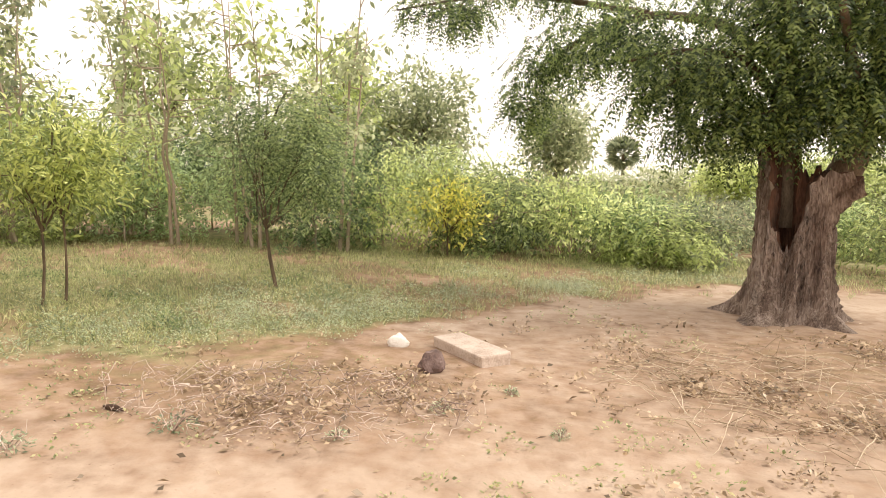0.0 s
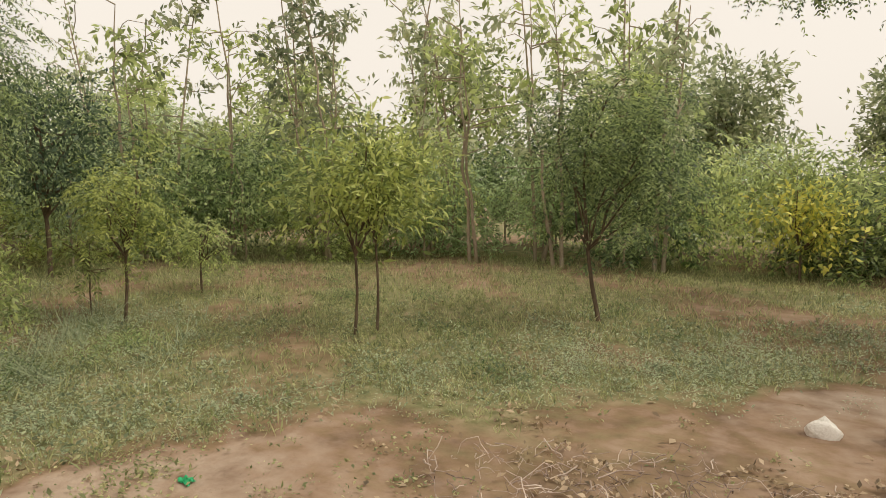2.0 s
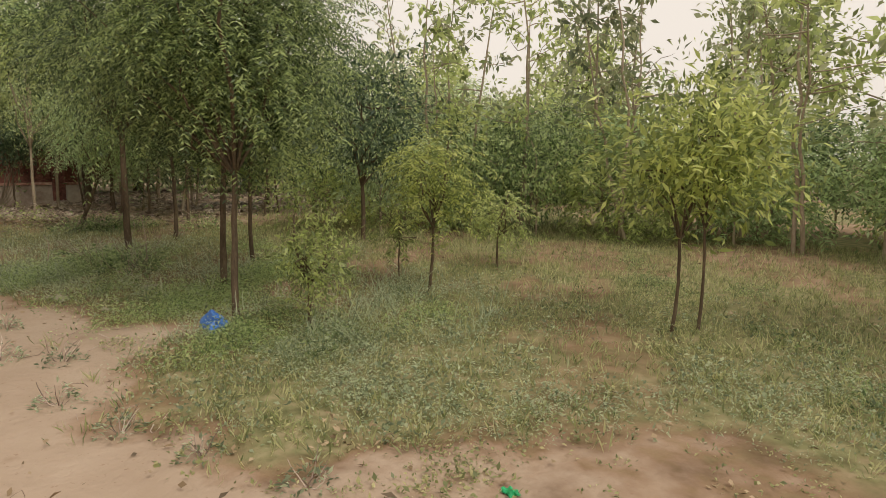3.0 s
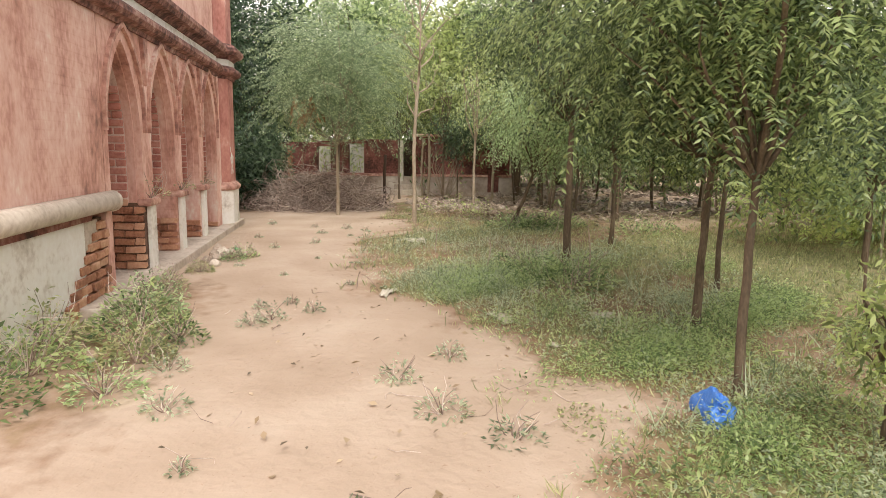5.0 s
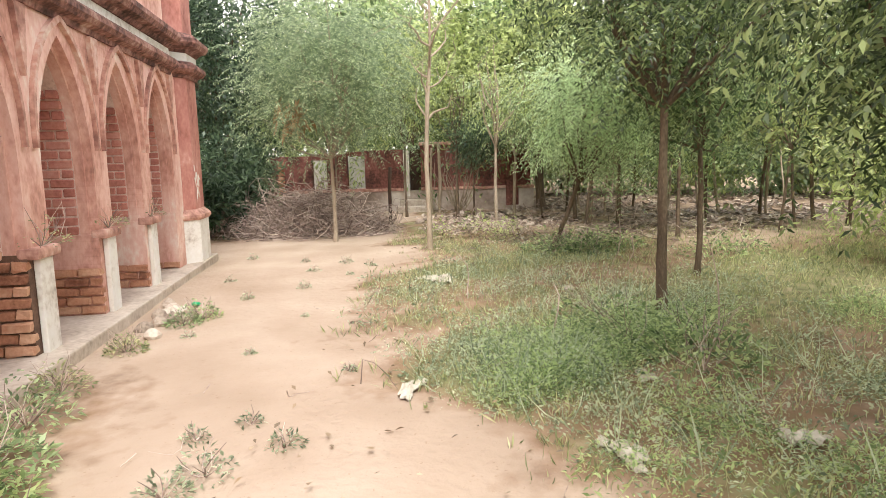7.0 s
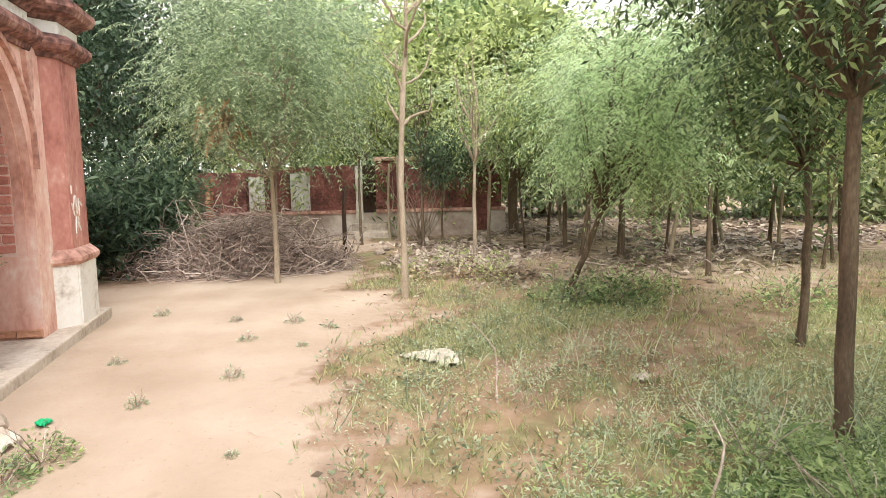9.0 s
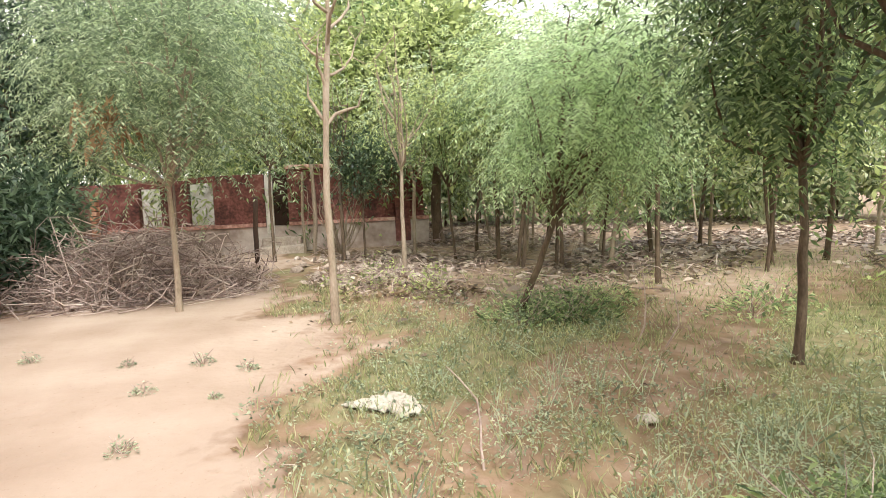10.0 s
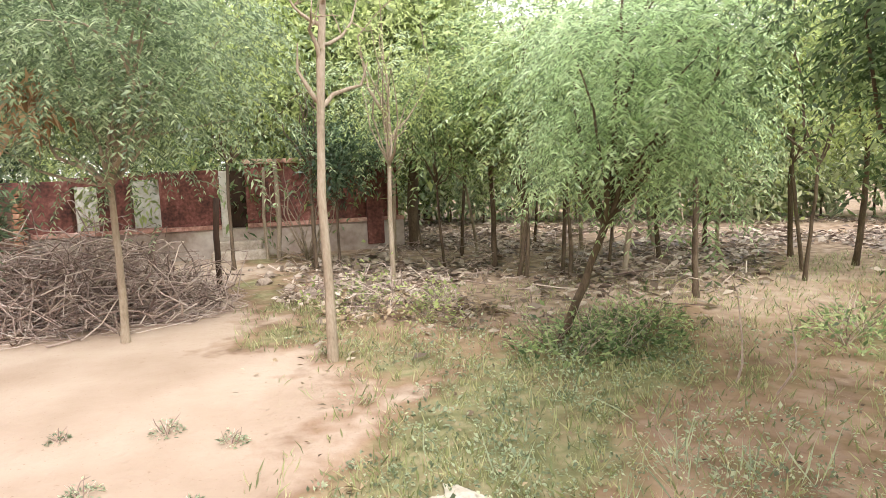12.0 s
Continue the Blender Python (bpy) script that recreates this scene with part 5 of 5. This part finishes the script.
for k, (dx, dy) in enumerate([(0, 0), (0.3, 0.12), (-0.25, 0.15), (0.5, -0.02), (0.15, 0.28), (-0.5, -0.02), (0.75, 0.2)]):
    lump("stone", -12.9 + dx, -0.72 + dy * 0.6 + dx * 0.2, (0.09, 0.07, 0.06), 20 + k, RUBBLE, "small pale lump of rubble beside the ledge", "stone", "rubble", turn=k * 40, sub=2)
rngr = np.random.default_rng(15)
for k in range(34):
    x, y = rngr.uniform(-24.6, -19.6), rngr.uniform(0.6, 3.8)
    s = rngr.uniform(0.05, 0.14)
    lump("stone", x, y, (s, s * 0.8, s * 0.6), 40 + k, RUBBLE, "small pale lump of rubble among dry leaves", "stone", "rubble", turn=k * 50, sub=2)


# ---- brush pile ----
def sticks(name, rng, n, centre, spread, length, radius, dome, label, category, bend=0.25, material=TWIG):
    """Many thin bent sticks thrown over each other."""
    out = []
    for k in range(n):
        a = rng.uniform(0, 2 * np.pi)
        r = math.sqrt(rng.uniform(0, 1))
        px, py = centre[0] + spread[0] * r * math.cos(a), centre[1] + spread[1] * r * math.sin(a)
        h = dome * max(0, 1 - r ** 2) * rng.uniform(0.15, 1.0) + 0.03
        d = unit(rng.normal(0, 1, (1, 3)) * np.array([1, 1, 0.28]))[0]
        L = length * rng.uniform(0.4, 1.2)
        p = np.array([px, py, h])
        ln = curve_line(rng, p - d * L / 2, p + d * L / 2 - np.array([0, 0, 0.12 * dome]), bend, 6)
        ln[:, 2] = np.maximum(ln[:, 2], 0.012)
        rad = radius * rng.uniform(0.5, 1.4)
        out.append(tube(ln, np.linspace(rad, rad * 0.4, 6), 4))
    v, f = join(out)
    ob = new(name, mesh_np(name, v, f, material))
    return tagged(ob, label, category, kind="stuff")


rngs = np.random.default_rng(21)
sticks("brush_pile", rngs, 1500, (-20.5, -0.85), (1.15, 1.75), 0.95, 0.0085, 0.95, "heap of dry tangled grey-brown branches", "brush pile")
sticks("brush_skirt", rngs, 700, (-20.3, -1.5), (1.2, 2.3), 0.9, 0.0078, 0.45, "dry branches spread at the foot of the heap", "brush pile")
sticks("dry_stalks", rngs, 330, (1.5, 5.9), (1.4, 1.35), 0.5, 0.0032, 0.03, "pale dry stalks lying on the sand", "stalks", 0.07, STRAW)
sticks("dry_twigs", rngs, 420, (-2.0, 5.05), (1.35, 0.7), 0.16, 0.003, 0.05, "small dry brown twigs on the sand", "twigs")
sticks("fallen_twigs", rngs, 260, (-22, 5), (4.5, 3.6), 0.7, 0.008, 0.1, "fallen twigs in the wood", "twigs")
sticks("path_twigs", rngs, 60, (-9, 1.9), (6, 1.6), 0.22, 0.003, 0.02, "thin twigs scattered at the track's edge", "twigs")


def dry_leaves(name, seed, n, box, weight, size, label, material=L_DRY):
    rng = np.random.default_rng(seed)
    x, y = scatter(rng, n, *box, weight)
    m = len(x)
    base = np.stack([x, y, height(x, y) + rng.uniform(0.008, 0.05, m)], -1)
    a = rng.uniform(0, 2 * np.pi, m)
    d = np.stack([np.cos(a), np.sin(a), rng.normal(0, 0.25, m)], -1)
    L = size * rng.uniform(0.5, 1.5, m)
    v, f = blade_quads(base, d, rng.normal(0, 0.35, (m, 3)) + np.array([0, 0, 1.0]), L, L * rng.uniform(0.35, 0.65, m))
    return tagged(new(name, mesh_np(name, v, f, material)), label, "leaf litter", kind="stuff")


dry_leaves("leaf_litter", 31, 42000, (-32, -16.6, 1.3, 16), lambda x, y: litter(x, y) * smooth_step(-0.6, 0.5, wobble(x, y, 1.1)), 0.15, "dry curled pale brown leaves under the trees", L_LITTER)
dry_leaves("leaf_litter", 32, 9000, (-4, 5, 3.4, 8), lambda x, y: litter(x, y) ** 1.5 * smooth_step(-0.2, 0.6, wobble(x, y, 2.3, 2)), 0.035, "small dry leaves on sand")
dry_leaves("leaf_litter", 33, 5000, (-18, 3, 1.0, 11), lambda x, y: 0.5 + 0 * x, 0.05, "scattered dry leaves among the grass")


for k, (x, y, r) in enumerate([(-18.91, 2.45, 0.55), (-19.50, 2.85, 0.7), (-18.58, 3.07, 0.45), (-20.29, 2.24, 0.6)]):
    sticks("twig_heap", rngs, 70, (x, y), (r, r), 0.5, 0.005, 0.22, "small heap of dry twigs and leaves beside the track", "twigs")
    herbs("heap_leaves", 370 + k, 26, (x - r, x + r, y - r, y + r), lambda a, b: 1 + 0 * a, L_LITTER if k % 2 else L_DRY, "curled dry leaves on the twig heap", tall=0.16, spread=0.2, leaf_len=0.08, n_leaf=20)
    herbs("heap_shoots", 380 + k, 9, (x - r, x + r, y - r, y + r), lambda a, b: 1 + 0 * a, L_OLIVE, "small green shoots among dry leaves", tall=0.45, spread=0.15, leaf_len=0.06, n_leaf=40)
herbs("dead_weeds", 36, 5200, (-5.5, 5, 3.4, 8), lambda x, y: np.clip(litter(x, y) ** 1.3 + 0.25 * smooth_step(0.2, 0.7, wobble(x, y, 1.9, 5)), 0, 1) * smooth_step(-0.3, 0.5, wobble(x, y, 2.3, 2)), L_DRY, "low dead brown weeds on the sand", tall=0.08, spread=0.12, leaf_len=0.035, n_leaf=22)
herbs("sparse_weeds", 37, 5200, (-7.8, 1, 3.0, 9), lambda x, y: (0.12 + 0.9 * smooth_step(0.0, 0.7, wobble(x, y, 1.6, 3))) * (0.12 + 0.88 * smooth_step(-3.0, -4.8, x)), L_GRASS, "sparse dusty weeds on the sand", tall=0.07, spread=0.1, leaf_len=0.026, n_leaf=22)

# ---- single weeds on and beside the track ----
def weed(x, y, s, seed, label="small dusty weed on the sandy track", material=L_WEED, n=34, tall=0.16, spread=0.13, stalks=8, leaf=0.05, group="weeds on the track", z=0.0):
    rng = np.random.default_rng(seed)
    root = thing("weed", pose(x, y, z, 0, 0, seed * 37 % 360), label, "weed", group)
    v, f = herb_verts(rng, n, spread * s, leaf * 0.75 * max(0.7, s ** 0.5), 0.4, tall * s)
    tagged(child("foliage", mesh_np("foliage", v, f, material), root), kind="stuff")
    st = []
    for k in range(stalks):
        a = rng.uniform(0, 6.28)
        e = np.array([math.cos(a) * spread * s * 0.8, math.sin(a) * spread * s * 0.8, tall * s * rng.uniform(0.4, 1.1)])
        st.append(tube(curve_line(rng, (0, 0, -0.01), e, 0.1, 4), np.linspace(0.004, 0.0015, 4), 4))
    v, f = join(st)
    tagged(child("stalk", mesh_np("stalk", v, f, TWIG), root), kind="stuff")


for k, (x, y, s) in enumerate([(-9.97, 1.20, 0.8), (-9.67, 0.90, 1.2), (-9.47, 0.79, 1.0), (-10.28, 0.93, 0.6), (-10.08, 0.70, 0.6), (-13.69, -0.12, 0.8), (-11.62, 0.53, 0.5), (-12.78, 0.70, 0.4), (-14.22, 0.38, 0.9), (-15.04, 0.79, 0.5), (-8.26, 2.08, 1.2), (-7.69, 2.37, 1.3),
                               (-8.72, 2.42, 1.0), (-7.0, 1.2, 0.5), (-8.33, 0.58, 1.2), (-7.68, 0.84, 1.2), (-8.89, 0.33, 1.1), (-7.37, 2.74, 1.3), (-6.47, 2.66, 1.2), (-6.63, 2.03, 0.8), (-5.84, 2.90, 1.1), (-11.18, 1.35, 0.5), (-15.32, 0.27, 1.0), (-16.03, 0.59, 1.1), (-15.73, 0.96, 0.9), (-16.14, -0.02, 0.8),
                               (-16.67, -0.93, 0.9), (-14.71, -0.63, 0.8), (-12.13, -0.14, 0.7), (-1.47, 4.52, 0.5), (-0.22, 4.82, 0.4), (-0.96, 5.06, 0.6), (-2.40, 4.41, 1.0), (-3.07, 3.96, 1.0), (-3.2, 3.5, 1.2), (-4.77, 3.51, 1.1), (-5.32, 3.19, 1.0), (-0.55, 5.51, 0.4)]):
    weed(x, y, s * (0.7 if x < -11 else 0.9), 700 + k, n=int(50 + 50 * s))
# taller weeds against the wall and on the ledge
for k, (x, y, s) in enumerate([(-9.19, -0.00, 2.4), (-8.75, -0.5, 2.3), (-9.65, -0.17, 2.1), (-8.2, -0.25, 2.2), (-8.50, 0.29, 1.6), (-10.31, -0.34, 1.6), (-7.6, -0.15, 1.9), (-10.86, -0.47, 1.2), (-7.89, 0.39, 1.4), (-8.99, 0.38, 1.3), (-11.76, -0.48, 1.0), (-12.57, -0.35, 1.0), (-12.84, -0.29, 1.1)]):
    weed(x, y, s, 800 + k, "dense green weed against the red wall", [L_NEEM, L_GRASS, L_BRIGHT][k % 3], 700 if k < 5 else 300, 0.2, 0.16, 18, 0.05, "weeds along the wall")
for k, (x, y) in enumerate([(-16.73, 3.78), (-16.93, 4.00), (-16.47, 3.96), (-16.91, 3.60), (-16.58, 4.19), (-17.10, 4.38), (-17.12, 4.69), (-16.45, 3.56), (-15.89, 5.71), (-16.17, 6.21), (-11.66, 3.39), (-11.38, 3.85), (-12.33, 3.32), (-10.97, 3.70)]):
    weed(x, y, 2.5, 850 + k, "dark green leafy weed at the foot of a tree", L_NEEM, 230, 0.16, 0.17, 12, 0.06, "weeds below the trees")

# tufts that grow on the pier caps
for k, bx in enumerate(bays[1:4]):
    at = BUILD @ Vector((bx + 0.03, FACE + 0.03, 1.02))
    weed(at.x, at.y, 1.1 + 0.2 * k, 880 + k, "dry brown-green tuft growing on a pier cap", L_GRASS, 90, 0.2, 0.13, 14, 0.045, "tufts on the pier caps", at.z)

# ---- posts and dry stems ----
rngp = np.random.default_rng(5)
for x, y, h, r, lab in [(-20.8, 0.83, 1.3, 0.04, "dark wooden post standing in the brush"), (-24.9, 1.62, 1.75, 0.032, "bare grey pole standing before the ruin"), (-24.6, 1.8, 1.9, 0.046, "bare pale pole standing before the ruin")]:
    ob = thing("post", pose(x, y, 0), lab, "post", "posts")
    v, f = tube(curve_line(rngp, (0, 0, -0.1), (0.03, 0.02, h), 0.015, 7), np.linspace(r, r * 0.85, 7), 8, 0.06, rngp)
    f = np.concatenate([f, np.array([[48, 49, 50, 51], [48, 51, 52, 55], [52, 53, 54, 55]])])
    child("pole", mesh_np("pole", v, f, DARK_WOOD if r == 0.04 else BARK_PALE, False), ob)
bush = thing("dry_shrub", pose(-24.3, 2.3, 0) @ Matrix.Scale(0.8, 4), "leafless pale shrub with forked branches", "shrub")
ws = []
for k in range(16):
    a = rngp.uniform(0, 6.28)
    e = np.array([math.cos(a) * 0.6, math.sin(a) * 0.9, rngp.uniform(1.2, 2.3)])
    b1 = curve_line(rngp, (0, 0, 0), e, 0.12, 6)
    ws.append(tube(b1, np.linspace(0.022, 0.005, 6), 5))
    ws.append(tube(curve_line(rngp, b1[3], b1[3] + rngp.normal(0, 0.3, 3) + np.array([0, 0, 0.3]), 0.1, 4), np.linspace(0.01, 0.003, 4), 4))
v, f = join(ws)
child("branch", mesh_np("branch", v, f, BARK_PALE, True), bush)
for x, y, h in [(-15.42, 4.19, 0.75), (-13.40, 2.23, 0.5), (-11.88, 2.84, 0.45), (-15.21, 4.32, 0.6), (-11.42, 3.98, 0.7)]:
    ob = thing("dry_plant", pose(x, y, 0), "single dry bent stalk standing in the grass", "plant", "dry plants")
    v, f = tube(curve_line(rngp, (0, 0, -0.03), (rngp.normal(0, 0.12), rngp.normal(0, 0.12), h), 0.08, 6), np.linspace(0.009, 0.003, 6), 5)
    child("stem", mesh_np("stem", v, f, TWIG, True), ob)

# withered bunch hanging in the dark tree
rngn = np.random.default_rng(9)
ob = thing("withered_leaves", pose(-18.55, -0.62, 2.25), "bunch of withered orange leaves hanging from the tree", "leaves")
n = 90
p = rngn.normal(0, 0.11, (n, 3)) + np.array([0, 0, 0.1])
v, f = blade_quads(p, rngn.normal(0, 0.3, (n, 3)) + np.array([0, 0, -1.0]), rngn.normal(0, 1, (n, 3)), rngn.uniform(0.25, 0.5, n), rngn.uniform(0.05, 0.09, n))
child("leaves", mesh_np("leaves", v, f, L_NEST), ob)


# ---- the ruined wall at the end of the track ----
ruin = thing("ruined_house", pose(-25.6, 0, 0), "low ruined red house with white plinth and empty window openings", "ruin")
part("plinth", box_bm(-2.6, 0.06, -3.6, 4.5, -0.1, 0.58, 0.03), PLINTH, ruin, "stained white plinth")
part("sill_band", box_bm(-0.4, 0.1, -3.6, 0.8, 0.58, 0.66, 0.01), MOULD, ruin)
part("sill_band", box_bm(-0.4, 0.1, 1.3, 4.5, 0.58, 0.66, 0.01), MOULD, ruin)
# wall colour includes the shade of the overhanging foliage
for y0, y1, z1 in ((-3.6, -1.81, 1.62), (-1.37, -0.8, 1.66), (-0.29, 0.8, 1.74), (1.3, 4.4, 1.84)):
    part("wall", box_bm(-0.35, 0.0, y0, y1, 0.66, z1, 0.012), PLASTER_DEEP, ruin, "dark red plastered wall, foliage shade in its colour")
part("wall", box_bm(-0.35, 0.0, -1.81, -1.37, 1.5, 1.67), PLASTER_DEEP, ruin)
part("wall", box_bm(-0.35, 0.0, -0.8, -0.29, 1.6, 1.72), PLASTER_DEEP, ruin)
part("coping", box_bm(-0.4, 0.06, 1.26, 4.46, 1.84, 1.93, 0.02), MOULD, ruin)
part("wall", box_bm(-1.5, -1.25, -3.6, 0.8, 0.585, 1.58), WHITEWASH, ruin, "pale inner wall with dark stains")
part("wall", box_bm(-2.5, -0.35, 4.1, 4.4, 0.58, 1.82), PLASTER_DEEP, ruin)
part("wall", box_bm(-2.5, -2.2, 0.8, 4.1, 0.58, 1.78), PLASTER_DEEP, ruin)
part("door_jamb", box_bm(-0.3, 0.08, 0.81, 0.98, 0.42, 1.72, 0.02), WHITEWASH, ruin, "white door jamb")
part("door", box_bm(-0.28, -0.2, 0.98, 1.3, 0.585, 1.72, 0.01), DARK_WOOD, ruin, "dark weathered wooden door")
part("step", box_bm(0.06, 0.36, 0.7, 1.55, -0.05, 0.34, 0.04), STONE, ruin)
part("step", box_bm(0.06, 0.65, 0.6, 1.65, -0.05, 0.17, 0.04), STONE, ruin)
part("pilaster", box_bm(0.0, 0.14, 3.7, 4.05, 0.1, 1.836, 0.02), PLASTER_DEEP, ruin)
post = thing("brick_post", pose(-25.2, -2.72, 0), "broken bare brick gatepost before the ruin", "post")
part("post_core", box_bm(-0.17, 0.17, -0.17, 0.17, -0.1, 1.5), MORTAR_DARK, post)

# ---- bricks, last ----
brick_cache = {}


def brick_mesh(name, lx, ly, lz, material, seed, rough):
    key = (name, lx, ly, lz, seed)
    if key not in brick_cache:
        rng = np.random.default_rng(seed)
        bm = box_bm(-lx / 2, lx / 2, -ly / 2, ly / 2, -lz / 2, lz / 2)
        bmesh.ops.bevel(bm, geom=bm.edges[:], offset=0.01, segments=1, affect="EDGES")
        for vert in bm.verts:
            vert.co += Vector(rng.normal(0, rough, 3))
        me = bpy.data.meshes.new("brick")
        bm.to_mesh(me)
        bm.free()
        me.materials.append(material)
        brick_cache[key] = me
    return brick_cache[key]


def courses(x0, x1, z0, z1, y, inside, material, parent, lx=0.25, lz=0.084, gap=0.015, jut=0.006, rough=0.002, seed=0):
    """Courses of single bricks on a wall face, where inside(x, z) holds."""
    rng = np.random.default_rng(seed)
    row, z = 0, z0
    while z + lz <= z1:
        x = x0 - (lx / 2 if row % 2 else 0)
        while x < x1:
            a, b = max(x, x0), min(x + lx, x1)
            if b - a > 0.05 and inside((a + b) / 2, z + lz / 2):
                w = round(b - a, 3)
                ob = child("brick", brick_mesh("b", w, 0.1, lz, material, int(rng.integers(3)), rough), parent)
                ob.matrix_local = pose((a + b) / 2, y - 0.05 + rng.uniform(-jut, jut) * 1.5, z + lz / 2, rng.normal(0, 0.6), rng.normal(0, 0.5), rng.normal(0, 0.8))
            x += lx + gap
        row += 1
        z += lz + gap


def jamb(num, cx, raw_top, seed):
    """Single bricks on the far side of a niche: raw and eroded below, painted above."""
    rng = np.random.default_rng(seed)
    z, row = 0.13, 0
    while z < 2.35:
        raw = z + 0.08 < raw_top + rng.uniform(-0.05, 0.1)
        if not raw and z < 0.96:
            z += 0.086
            row += 1
            continue
        lz = 0.086 if raw else 0.084
        y, end = FACE - (0.012 if z < 0.9 else 0.2), FACE - 0.74
        first = True
        while y - 0.05 > end:
            ly = 0.12 if first and row % 2 else 0.24
            first = False
            ly = min(ly, y - end)
            if ly > 0.05:
                t = max(0, (z - SPRING) / (APEX - 0.04 - SPRING))
                inset = (HALF - 0.02) * (t ** 1.75) * 0.93
                ob = child("brick", brick_mesh("raw" if raw else "red", 0.1, round(ly, 3), lz, BRICK_RAW if raw else BRICK_RED, int(rng.integers(3)), 0.006 if raw else 0.0015), niches[num])
                ob.matrix_local = pose(cx - HALF + 0.02 - 0.05 + (0.03 if raw else 0.012) + inset + rng.uniform(-0.01, 0.01) * (1.5 if raw else 0.3), y - ly / 2, z + lz / 2, rng.normal(0, 0.8), 0, rng.normal(0, 0.8))
            y -= ly + 0.014
        row += 1
        z += lz + 0.014


for i, cx in enumerate(ARCHES):
    jamb(i, cx, (0.2, 0.4, 0.62, 1.1)[i], 10 + i)
# white scratched strokes on the turret
for k, (dx, z, h, tilt) in enumerate([(0.0, 1.45, 0.22, 8), (0.08, 1.47, 0.2, -25), (0.12, 1.4, 0.17, 30), (-0.1, 1.42, 0.2, 0), (-0.16, 1.46, 0.12, 60), (0.05, 1.22, 0.2, -12), (-0.08, 1.2, 0.14, 35), (0.14, 1.62, 0.1, 0)]):
    st = child("scratch", brick_mesh("scratch", 0.017, 0.006, h, CHALK, 1, 0.0), turret, "white scratched stroke")
    st.matrix_local = pose(0.22 + dx, -0.097, z, 0, tilt, 0)
courses(7.3, 8.5, 0.02, 0.98, FACE + 0.004, lambda x, z: x < 7.5 or z < 0.86 - 0.72 * (x - 7.5), BRICK_RAW, hall, jut=0.014, rough=0.005, seed=30)
courses(-0.18, 0.18, 0.2, 1.52, 0.2, lambda x, z: True, BRICK_RAW, post, seed=40)
